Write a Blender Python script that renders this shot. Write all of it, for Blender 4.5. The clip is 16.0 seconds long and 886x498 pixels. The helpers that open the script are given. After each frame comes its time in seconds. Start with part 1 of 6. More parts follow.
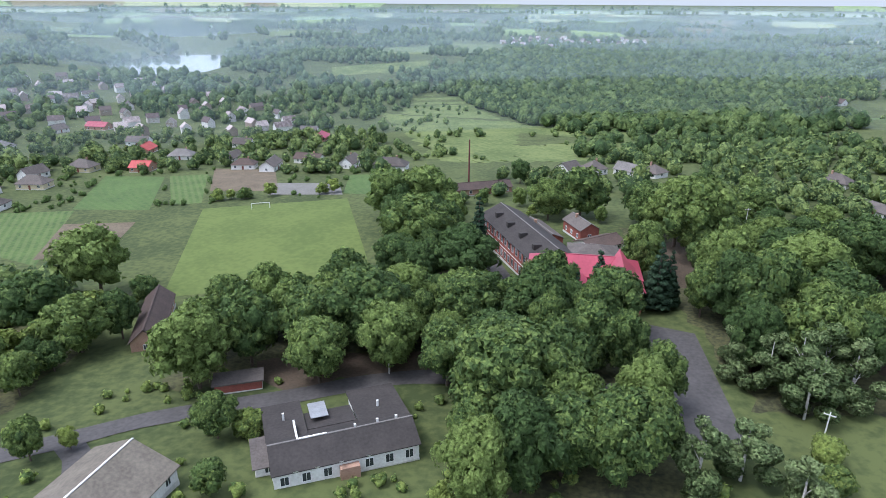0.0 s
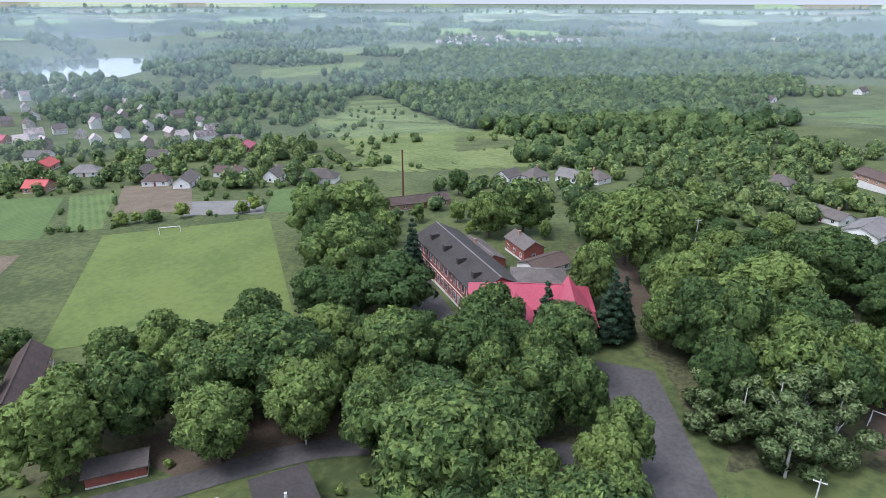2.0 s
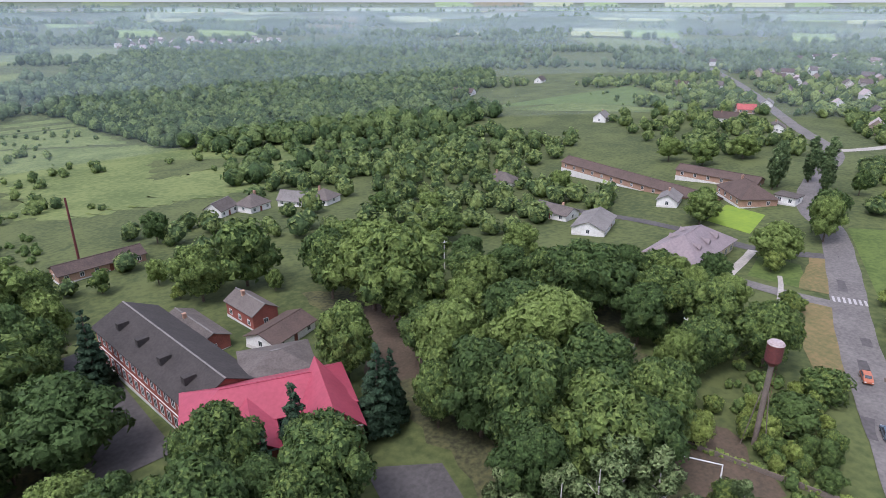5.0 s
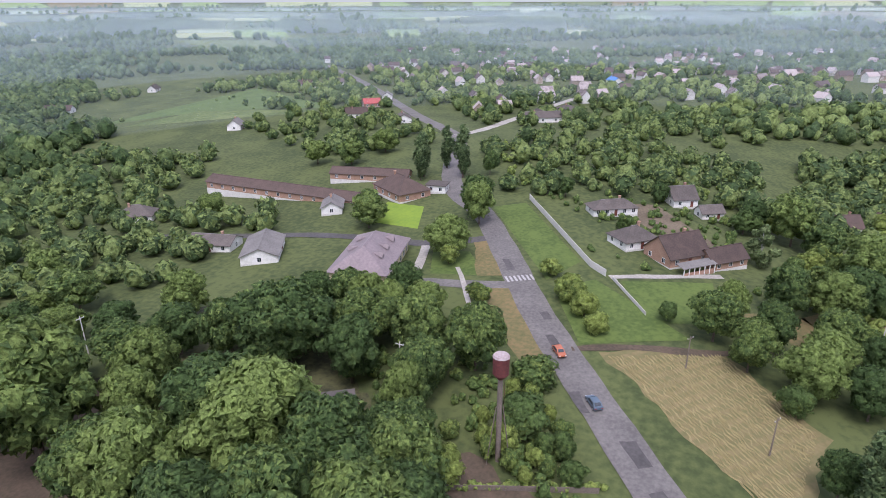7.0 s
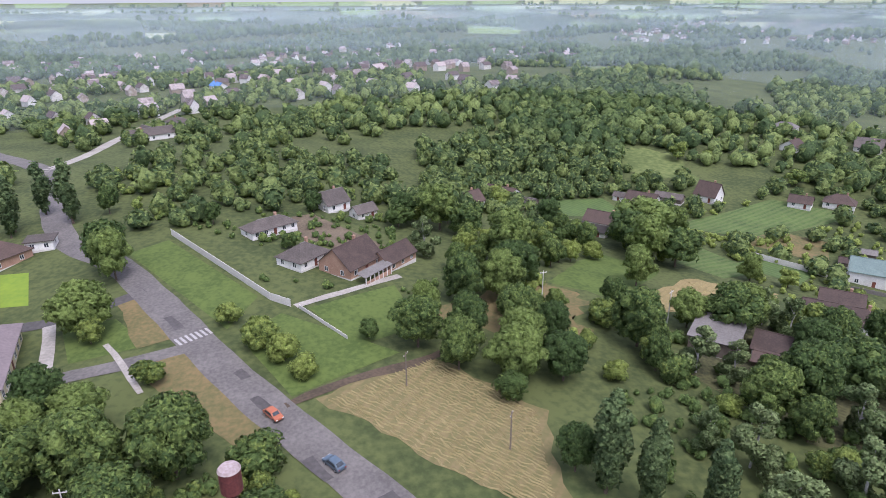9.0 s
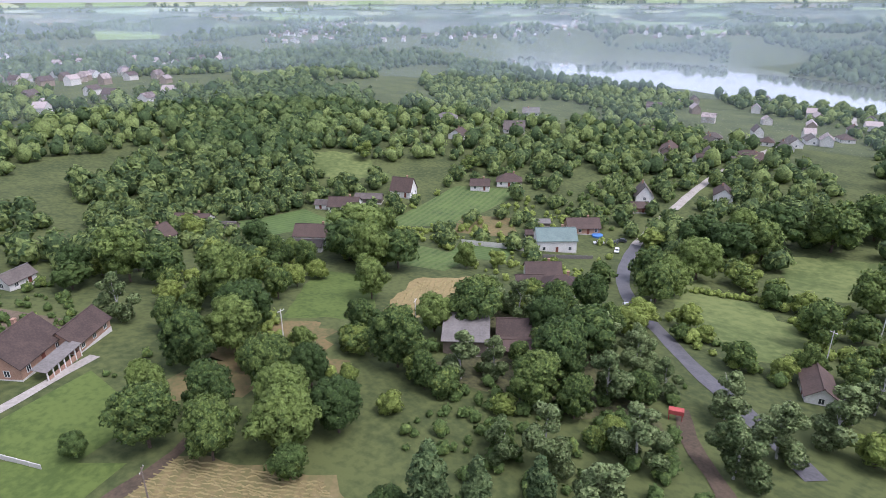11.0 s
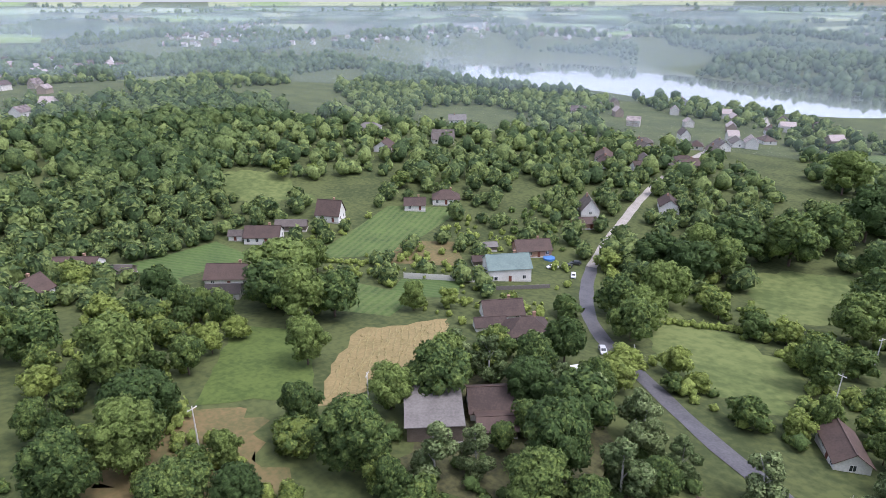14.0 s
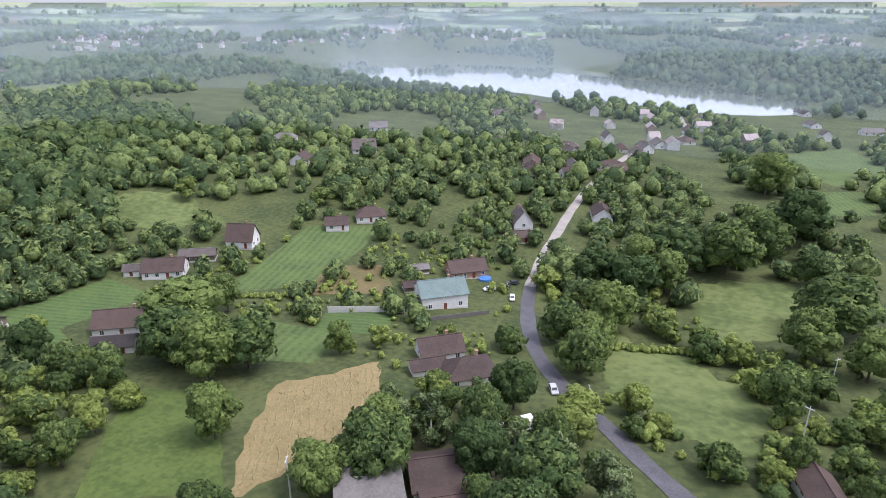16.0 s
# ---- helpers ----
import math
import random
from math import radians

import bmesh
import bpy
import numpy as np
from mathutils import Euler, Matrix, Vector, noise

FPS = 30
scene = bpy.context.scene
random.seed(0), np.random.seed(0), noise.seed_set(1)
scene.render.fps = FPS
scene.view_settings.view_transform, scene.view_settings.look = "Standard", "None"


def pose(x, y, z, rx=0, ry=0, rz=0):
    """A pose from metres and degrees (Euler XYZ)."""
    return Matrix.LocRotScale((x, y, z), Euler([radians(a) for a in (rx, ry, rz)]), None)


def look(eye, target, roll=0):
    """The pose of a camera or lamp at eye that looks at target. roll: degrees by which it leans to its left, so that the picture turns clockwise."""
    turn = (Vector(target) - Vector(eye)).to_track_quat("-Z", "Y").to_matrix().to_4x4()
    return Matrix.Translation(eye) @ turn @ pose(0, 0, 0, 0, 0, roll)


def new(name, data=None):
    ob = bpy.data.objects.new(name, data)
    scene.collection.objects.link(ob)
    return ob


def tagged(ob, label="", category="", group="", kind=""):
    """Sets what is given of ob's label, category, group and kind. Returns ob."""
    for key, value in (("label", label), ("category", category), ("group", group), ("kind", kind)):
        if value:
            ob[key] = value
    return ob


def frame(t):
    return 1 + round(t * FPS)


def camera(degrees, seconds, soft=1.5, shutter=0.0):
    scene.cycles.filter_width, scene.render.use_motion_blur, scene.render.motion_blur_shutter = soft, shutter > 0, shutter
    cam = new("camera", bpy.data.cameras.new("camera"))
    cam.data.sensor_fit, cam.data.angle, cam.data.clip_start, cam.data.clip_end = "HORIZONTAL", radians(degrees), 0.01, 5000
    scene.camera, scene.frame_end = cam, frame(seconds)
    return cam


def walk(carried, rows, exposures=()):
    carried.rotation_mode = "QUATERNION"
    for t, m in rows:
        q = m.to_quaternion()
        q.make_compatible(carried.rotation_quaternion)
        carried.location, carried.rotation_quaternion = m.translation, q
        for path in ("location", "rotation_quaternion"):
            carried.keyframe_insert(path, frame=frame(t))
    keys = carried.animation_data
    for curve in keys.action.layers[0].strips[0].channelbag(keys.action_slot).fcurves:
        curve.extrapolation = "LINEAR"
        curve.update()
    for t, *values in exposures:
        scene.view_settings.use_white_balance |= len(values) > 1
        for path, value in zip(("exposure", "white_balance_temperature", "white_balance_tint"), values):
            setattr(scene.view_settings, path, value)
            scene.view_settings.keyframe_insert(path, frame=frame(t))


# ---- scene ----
import itertools

cam = camera(70.88, 16.0, soft=0.7)
EXPOSURES = [(0.0, 1.0, 5460, 12), (3.0, 0.99, 5540, 14), (5.5, 0.8, 5700, 20), (8.5, 0.84, 5700, 22), (11.0, 0.87, 5700, 21), (16.0, 0.91, 5740, 20)]
PATH = [
    (0.0, (0.00, -0.00, 63.05), (0.01, 93.09, 26.53), 0.38),
    (0.5, (0.98, 5.05, 63.06), (2.52, 98.11, 26.49), 0.32),
    (1.0, (1.94, 10.12, 63.03), (5.92, 103.10, 26.45), 0.26),
    (1.5, (3.01, 15.33, 62.99), (9.46, 108.18, 26.42), 0.21),
    (2.0, (4.27, 20.69, 62.93), (13.06, 113.36, 26.38), 0.18),
    (2.5, (5.69, 26.20, 62.89), (16.38, 118.65, 26.31), 0.15),
    (3.0, (7.22, 31.98, 62.92), (19.87, 124.16, 26.29), 0.13),
    (5.5, (18.17, 60.06, 63.19), (76.14, 132.79, 26.45), 0.01),
    (6.0, (21.20, 64.79, 63.08), (87.81, 129.67, 26.29), -0.06),
    (6.5, (24.20, 69.23, 63.03), (99.71, 123.47, 26.22), -0.12),
    (7.0, (27.20, 73.34, 63.03), (111.00, 113.66, 26.27), -0.14),
    (7.5, (30.78, 77.18, 63.00), (120.13, 102.99, 26.25), -0.17),
    (8.0, (34.81, 80.53, 62.99), (126.92, 93.25, 26.20), -0.23),
    (8.5, (39.16, 83.22, 63.01), (132.12, 82.87, 26.16), -0.32),
    (9.0, (43.58, 85.41, 63.04), (135.26, 70.15, 26.15), -0.41),
    (9.5, (48.11, 87.04, 63.03), (135.98, 56.77, 26.13), -0.47),
    (10.0, (52.66, 88.28, 63.02), (134.88, 44.96, 26.09), -0.50),
    (12.5, (77.86, 83.16, 63.02), (141.97, 15.90, 26.07), -0.17),
    (13.0, (82.14, 80.15, 62.86), (145.78, 12.41, 25.95), -0.14),
    (13.5, (86.25, 76.90, 62.79), (149.48, 8.76, 25.94), -0.12),
    (14.0, (90.12, 73.49, 62.78), (152.60, 4.63, 25.97), -0.12),
    (14.5, (93.74, 69.97, 62.82), (154.10, -0.77, 26.04), -0.13),
    (15.0, (97.18, 66.34, 62.96), (154.42, -6.95, 26.19), -0.13),
    (15.5, (100.49, 62.62, 63.13), (155.16, -12.63, 26.39), -0.09),
    (16.0, (103.72, 58.79, 63.34), (156.92, -17.51, 26.63), -0.03),
]
walk(cam, [(t, look(eye, target, roll)) for t, eye, target, roll in PATH], EXPOSURES)

SUN_EL, SUN_ROT = radians(62), radians(250)
world = bpy.data.worlds.new("sky")
scene.world = world
world.use_nodes = True
wn = world.node_tree
sky = wn.nodes.new("ShaderNodeTexSky")
sky.sky_type, sky.sun_disc, sky.sun_elevation, sky.sun_rotation = "NISHITA", False, SUN_EL, SUN_ROT
sky.air_density, sky.dust_density, sky.ozone_density = 0.8, 6.0, 1.5
deck = wn.nodes.new("ShaderNodeMix")  # a bright, even layer of cloud under the sky
deck.data_type = "RGBA"
deck.inputs["Factor"].default_value = 0.55
deck.inputs["B"].default_value = (4.4, 4.5, 4.6, 1)
wn.links.new(sky.outputs[0], deck.inputs["A"])
wn.links.new(deck.outputs["Result"], wn.nodes["Background"].inputs[0])
wn.nodes["Background"].inputs[1].default_value = 0.15
sun = new("sun", bpy.data.lights.new("sun", "SUN"))
sun.data.energy, sun.data.angle, sun.data.color = 1.15, radians(22), (1.0, 0.96, 0.9)
sun.matrix_basis = look((300 * math.sin(SUN_ROT) * math.cos(SUN_EL), 300 * math.cos(SUN_ROT) * math.cos(SUN_EL), 300 * math.sin(SUN_EL)), (0, 0, 0))


# ---- materials ----
def mat(name, base, dark=None, scale=0.5, rough=0.85, bump=0.0, fine=6.0, metal=0.0, island=0.0, spec=0.3, coords="Object", per_object=0.0, span=(0.36, 0.68)):
    """A surface with a coarse and a fine variation between two colours, and fine relief."""
    m = bpy.data.materials.new(name)
    m.use_nodes = True
    n, l = m.node_tree.nodes, m.node_tree.links
    p = n["Principled BSDF"]
    p.inputs["Roughness"].default_value, p.inputs["Metallic"].default_value = rough, metal
    p.inputs["Specular IOR Level"].default_value = spec
    dark = dark or tuple(c * 0.6 for c in base)
    g = n.new("ShaderNodeNewGeometry")
    tc = n.new("ShaderNodeTexCoord")
    src = g.outputs["Position"] if coords == "World" else tc.outputs["Object"]
    a, b = n.new("ShaderNodeTexNoise"), n.new("ShaderNodeTexNoise")
    for t, s in ((a, scale), (b, scale * fine)):
        t.inputs["Scale"].default_value, t.inputs["Detail"].default_value = s, 5
        l.new(src, t.inputs["Vector"])
    add = n.new("ShaderNodeMath")
    add.operation = "MULTIPLY_ADD"
    add.inputs[1].default_value = 0.55
    l.new(b.outputs["Fac"], add.inputs[0])
    half = n.new("ShaderNodeMath")
    half.operation = "MULTIPLY"
    half.inputs[1].default_value = 0.5
    l.new(a.outputs["Fac"], half.inputs[0])
    l.new(half.outputs[0], add.inputs[2])
    last = add.outputs[0]
    for amount, sock in ((island, g.outputs["Random Per Island"]), (per_object, n.new("ShaderNodeObjectInfo").outputs["Random"])):
        if amount:
            k = n.new("ShaderNodeMath")
            k.operation = "MULTIPLY_ADD"
            k.inputs[1].default_value = amount
            l.new(sock, k.inputs[0])
            sub = n.new("ShaderNodeMath")
            sub.operation = "SUBTRACT"
            sub.inputs[1].default_value = amount / 2
            l.new(last, sub.inputs[0])
            l.new(sub.outputs[0], k.inputs[2])
            last = k.outputs[0]
    r = n.new("ShaderNodeValToRGB")
    r.color_ramp.elements[0].position, r.color_ramp.elements[1].position = span
    r.color_ramp.elements[0].color, r.color_ramp.elements[1].color = (*dark, 1), (*base, 1)
    l.new(last, r.inputs[0])
    l.new(r.outputs[0], p.inputs["Base Color"])
    if bump:
        bp = n.new("ShaderNodeBump")
        bp.inputs["Strength"].default_value, bp.inputs["Distance"].default_value = 0.6, bump
        l.new(b.outputs["Fac"], bp.inputs["Height"])
        l.new(bp.outputs[0], p.inputs["Normal"])
    return m


def banded(m, period, angle, strength, other, sharp=0.5):
    """Adds stripes across the given direction (in world metres) to a material's colour."""
    n, l = m.node_tree.nodes, m.node_tree.links
    p = n["Principled BSDF"]
    src = p.inputs["Base Color"].links[0].from_socket
    g = n.new("ShaderNodeNewGeometry")
    mp = n.new("ShaderNodeMapping")
    mp.vector_type = "TEXTURE"
    mp.inputs["Rotation"].default_value[2] = radians(angle)
    l.new(g.outputs["Position"], mp.inputs["Vector"])
    wv = n.new("ShaderNodeTexWave")
    wv.inputs["Scale"].default_value = 0.314 / period
    wv.inputs["Distortion"].default_value, wv.inputs["Detail"].default_value, wv.inputs["Detail Scale"].default_value = 1.6, 3, 1.5
    l.new(mp.outputs[0], wv.inputs["Vector"])
    ramp = n.new("ShaderNodeValToRGB")
    ramp.color_ramp.elements[0].position, ramp.color_ramp.elements[1].position = 0.5 - sharp / 2, 0.5 + sharp / 2
    ramp.color_ramp.elements[1].color = (strength, strength, strength, 1)
    l.new(wv.outputs["Fac"], ramp.inputs[0])
    mx = n.new("ShaderNodeMix")
    mx.data_type = "RGBA"
    l.new(ramp.outputs[0], mx.inputs["Factor"])
    l.new(src, mx.inputs["A"])
    mx.inputs["B"].default_value = (*other, 1)
    l.new(mx.outputs["Result"], p.inputs["Base Color"])
    return m


M = {}
M["grass"] = mat("rough_grass", (0.092, 0.11, 0.036), (0.046, 0.062, 0.02), 0.05, 0.95, 0.15, 12, coords="World", span=(0.42, 0.61))
M["turf"] = mat("mown_turf", (0.122, 0.155, 0.04), (0.088, 0.12, 0.03), 0.06, 0.95, 0.04, 9, coords="World", span=(0.42, 0.61))
M["lawn"] = mat("lawn", (0.1, 0.138, 0.032), (0.062, 0.094, 0.021), 0.12, 0.95, 0.05, 7, coords="World", span=(0.42, 0.61))
M["meadow"] = mat("meadow", (0.15, 0.18, 0.058), (0.08, 0.11, 0.032), 0.04, 0.95, 0.2, 10, coords="World", span=(0.42, 0.61))
M["bright"] = mat("young_crop", (0.2, 0.28, 0.03), (0.14, 0.22, 0.03), 0.1, 0.95, 0.1, 7, coords="World")
M["crop"] = banded(mat("garden_rows", (0.1, 0.15, 0.04), (0.05, 0.085, 0.025), 0.1, 0.95, 0.2, 8, coords="World"), 2.6, 24, 0.28, (0.17, 0.185, 0.075))
M["crop_across"] = banded(mat("potato_rows", (0.085, 0.14, 0.035), (0.05, 0.09, 0.025), 0.1, 0.95, 0.2, 8, coords="World"), 2.2, -62, 0.28, (0.15, 0.165, 0.07))
M["palefield"] = mat("ripening_grain", (0.34, 0.36, 0.2), (0.25, 0.29, 0.14), 0.01, 0.95, 0, 9, coords="World")
M["farcrop"] = mat("green_farm_crop", (0.22, 0.3, 0.11), (0.16, 0.22, 0.08), 0.01, 0.95, 0, 9, coords="World")
M["soil"] = mat("tilled_soil", (0.17, 0.135, 0.09), (0.1, 0.078, 0.052), 0.15, 0.95, 0.15, 9, coords="World")
M["greysoil"] = mat("dry_grey_soil", (0.2, 0.19, 0.17), (0.13, 0.125, 0.11), 0.15, 0.95, 0.1, 9, coords="World")
M["stubble"] = banded(mat("mown_hay_stubble", (0.21, 0.165, 0.08), (0.14, 0.122, 0.052), 0.12, 0.95, 0.1, 9, coords="World"), 2.6, 52, 0.4, (0.115, 0.12, 0.045))
M["straw"] = mat("cut_straw", (0.29, 0.225, 0.105), (0.19, 0.155, 0.066), 0.2, 0.95, 0.12, 8, coords="World")
M["sand"] = mat("dry_sandy_grass", (0.2, 0.145, 0.066), (0.1, 0.105, 0.04), 0.12, 0.95, 0.1, 8, coords="World")
# earth and thin grass, with the trees' shade put into the colour
M["floor"] = mat("shade_dark_litter", (0.1, 0.1, 0.042), (0.04, 0.042, 0.022), 0.12, 0.95, 0.12, 9, coords="World", span=(0.42, 0.61))
M["asphalt"] = mat("worn_asphalt", (0.175, 0.16, 0.148), (0.1, 0.092, 0.086), 0.18, 0.85, 0.02, 8, coords="World")
M["wetroad"] = mat("damp_asphalt", (0.13, 0.125, 0.13), (0.07, 0.068, 0.072), 0.25, 0.5, 0.01, 8, coords="World")
M["plaza"] = mat("old_yard_asphalt", (0.1, 0.092, 0.088), (0.06, 0.055, 0.053), 0.15, 0.8, 0.02, 8, coords="World")
M["dirt"] = mat("bare_earth", (0.11, 0.08, 0.055), (0.06, 0.048, 0.032), 0.2, 0.95, 0.1, 8, coords="World")
M["pale"] = mat("pale_gravel", (0.4, 0.37, 0.33), (0.26, 0.24, 0.21), 0.2, 0.9, 0.03, 8, coords="World")
M["concrete"] = mat("weathered_concrete", (0.66, 0.64, 0.6), (0.48, 0.46, 0.43), 0.4, 0.9, 0.02, 6)
M["paint"] = mat("white_road_paint", (0.48, 0.46, 0.44), (0.24, 0.23, 0.22), 0.8, 0.8, 0, 6)
M["white"] = mat("whitewashed_plaster", (0.78, 0.77, 0.74), (0.6, 0.58, 0.54), 0.3, 0.9, 0.01, 8)
M["cream"] = mat("cream_plaster", (0.66, 0.58, 0.38), (0.5, 0.43, 0.28), 0.3, 0.9, 0.01, 8)
M["brick"] = mat("red_brickwork", (0.33, 0.11, 0.08), (0.19, 0.065, 0.05), 0.5, 0.9, 0.03, 9)
M["brownbrick"] = mat("tan_brickwork", (0.42, 0.27, 0.19), (0.28, 0.17, 0.12), 0.5, 0.9, 0.03, 9)
M["slate"] = mat("grey_asbestos_sheet", (0.135, 0.115, 0.102), (0.075, 0.064, 0.057), 0.35, 0.85, 0.02, 7, per_object=0.2)
M["darkroof"] = mat("dark_felt_roof", (0.058, 0.05, 0.046), (0.034, 0.03, 0.027), 0.3, 0.85, 0.02, 7)
M["brownroof"] = mat("brown_sheet_roof", (0.1, 0.069, 0.056), (0.056, 0.04, 0.034), 0.35, 0.75, 0.02, 7, per_object=0.25)
M["violetroof"] = mat("violet_grey_metal_roof", (0.25, 0.2, 0.2), (0.17, 0.138, 0.14), 0.2, 0.5, 0.01, 8)
M["palesheet"] = mat("pale_corrugated_sheet", (0.21, 0.195, 0.18), (0.13, 0.12, 0.11), 0.3, 0.8, 0.03, 7)
M["tanroof"] = mat("tan_lichened_sheet", (0.19, 0.165, 0.13), (0.11, 0.095, 0.075), 0.3, 0.85, 0.02, 6)
M["pink"] = mat("crimson_metal_roof", (0.36, 0.066, 0.095), (0.27, 0.046, 0.07), 0.25, 0.42, 0.01, 6)
M["redroof"] = mat("red_tile_roof", (0.45, 0.1, 0.09), (0.3, 0.06, 0.055), 0.4, 0.7, 0.02, 7)
M["greenroof"] = mat("green_sheet_roof", (0.16, 0.22, 0.2), (0.11, 0.155, 0.145), 0.3, 0.6, 0.02, 7)
M["blueroof"] = mat("blue_sheet_roof", (0.1, 0.25, 0.55), (0.07, 0.17, 0.4), 0.3, 0.6, 0.02, 7)
M["glass"] = mat("window_glass", (0.05, 0.06, 0.07), (0.025, 0.03, 0.035), 0.6, 0.08, 0, 4, spec=0.7)
M["rust"] = mat("rusty_tank_steel", (0.16, 0.05, 0.045), (0.09, 0.03, 0.03), 0.5, 0.6, 0.01, 6)
M["palerust"] = mat("faded_tank_lid", (0.42, 0.36, 0.35), (0.27, 0.2, 0.19), 0.5, 0.6, 0.01, 6)
M["door"] = mat("brown_door_paint", (0.2, 0.07, 0.045), (0.12, 0.04, 0.03), 0.6, 0.7, 0, 6)
M["wood"] = mat("grey_weathered_wood", (0.22, 0.18, 0.15), (0.12, 0.1, 0.08), 0.8, 0.9, 0.01, 8)
M["metal"] = mat("galvanised_steel", (0.5, 0.5, 0.5), (0.35, 0.35, 0.36), 0.6, 0.4, 0, 6, metal=0.6)
M["whitepaint"] = mat("white_paint", (0.8, 0.8, 0.79), (0.68, 0.68, 0.66), 0.6, 0.5, 0, 6)
M["tyre"] = mat("tyre_rubber", (0.03, 0.03, 0.03), (0.02, 0.02, 0.02), 2, 0.9, 0, 6)
M["bark"] = mat("brown_bark", (0.16, 0.12, 0.09), (0.07, 0.055, 0.04), 1.5, 0.95, 0.03, 6)
M["birchbark"] = mat("white_birch_bark", (0.62, 0.6, 0.56), (0.3, 0.28, 0.26), 2.0, 0.9, 0.02, 5)
M["water"] = mat("lake_water", (0.94, 0.94, 0.92), (0.88, 0.88, 0.86), 0.01, 0.05, 0, 30, metal=0.9, spec=1.0, coords="World")


def leaf(name, base, dark, island=0.5, per=0.35, mottle=1.6):
    m = mat(name, base, dark, 0.25, 0.8, 0, 5, island=island, per_object=per, spec=0.25)
    n, l = m.node_tree.nodes, m.node_tree.links
    p = n["Principled BSDF"]
    thin, both = n.new("ShaderNodeBsdfTranslucent"), n.new("ShaderNodeMixShader")
    g, spots, lift, tint = n.new("ShaderNodeNewGeometry"), n.new("ShaderNodeTexNoise"), n.new("ShaderNodeMapRange"), n.new("ShaderNodeMix")
    spots.inputs["Scale"].default_value, spots.inputs["Detail"].default_value, spots.inputs["Roughness"].default_value = mottle, 4, 0.7
    l.new(g.outputs["Position"], spots.inputs["Vector"])
    for k, v in zip((1, 2, 3, 4), (0.34, 0.68, 0.5, 1.45)):
        lift.inputs[k].default_value = v
    l.new(spots.outputs["Fac"], lift.inputs[0])
    tint.data_type, tint.blend_type = "RGBA", "MULTIPLY"
    tint.inputs["Factor"].default_value = 1.0
    l.new(p.inputs["Base Color"].links[0].from_socket, tint.inputs["A"])
    l.new(lift.outputs[0], tint.inputs["B"])
    l.new(tint.outputs["Result"], p.inputs["Base Color"])
    l.new(tint.outputs["Result"], thin.inputs[0])
    relief = n.new("ShaderNodeBump")
    relief.inputs["Strength"].default_value, relief.inputs["Distance"].default_value = 0.7, 0.9 / mottle
    l.new(spots.outputs["Fac"], relief.inputs["Height"])
    l.new(relief.outputs[0], p.inputs["Normal"])
    both.inputs[0].default_value = 0.3
    l.new(p.outputs[0], both.inputs[1])
    l.new(thin.outputs[0], both.inputs[2])
    l.new(both.outputs[0], n["Material Output"].inputs[0])
    return m


LEAF = {
    "broad": leaf("broad_leaves", (0.2, 0.27, 0.072), (0.076, 0.126, 0.038), 0.4, 0.65),
    "fruit": leaf("orchard_leaves", (0.27, 0.335, 0.08), (0.105, 0.162, 0.046), 0.4, 0.7),
    "birch": leaf("birch_leaves", (0.27, 0.34, 0.145), (0.135, 0.195, 0.072)),
    "spruce": leaf("spruce_needles", (0.058, 0.105, 0.056), (0.03, 0.058, 0.03)),
    "poplar": leaf("poplar_leaves", (0.17, 0.235, 0.092), (0.08, 0.13, 0.052)),
    "woods": leaf("woodland_leaves", (0.15, 0.208, 0.066), (0.058, 0.1, 0.035), 0.6, 0, 0.6),
    "orchard": leaf("garden_tree_leaves", (0.22, 0.285, 0.09), (0.076, 0.122, 0.045), 0.9, 0, 0.8),
    # far woods: haze put into the leaf colour, bluer and with paler darks
    "distant": leaf("haze_tinted_leaves", (0.14, 0.195, 0.088), (0.08, 0.126, 0.058), 0.7, 0, 0.25),
}


# ---- ground ----
def smooth(a, b, v):
    u = np.clip((v - a) / (b - a), 0, 1)
    return u * u * (3 - 2 * u)


BASE_Z, SLOPE_X, SLOPE_Y = -27.5, -0.0062, 0.0250
HILLS = [(-60,-120,70,3.4),(-60,0,70,16.2),(-60,240,70,3.2),(60,0,70,3.2),(60,120,70,6.6),(60,240,70,5.8),(180,-120,70,-9.4),(180,0,70,5.1),(180,120,70,7.8),(300,-120,70,-2.1),(300,0,70,-11.8),(300,120,70,9.3),(300,240,70,5.1),(-400,-450,220,6.8),(-400,-100,220,19.5),(-400,700,220,-17.0),(0,-450,220,7.1),(0,350,220,3.3),(0,700,220,-20.6),(400,-100,220,15.6),(400,350,220,9.5),(400,700,220,-7.6),(750,-450,220,10.1),(750,-100,220,22.5),(750,350,220,6.9),(750,700,220,11.7)]


# two lakes as chains of (x, y, half width)
LAKE_Z, NORTH_Z = -38.0, -28.0
LAKE_SOUTH = [(245, -732, 16), (330, -750, 52), (440, -758, 82), (590, -790, 150), (740, -815, 150), (890, -875, 85), (985, -930, 25)]
LAKE_NORTH = [(-402, 930, 24), (-425, 1010, 58), (-450, 1100, 68), (-470, 1190, 48)]


def chain_gap(x, y, chain):
    """How far outside a chain of rounded segments the points lie."""
    best = np.full(np.shape(x), 1e9)
    for (ax, ay, aw), (bx, by, bw) in zip(chain, chain[1:]):
        dx, dy = bx - ax, by - ay
        u = np.clip(((x - ax) * dx + (y - ay) * dy) / (dx * dx + dy * dy), 0, 1)
        best = np.minimum(best, np.hypot(x - ax - u * dx, y - ay - u * dy) - (aw + (bw - aw) * u))
    return best


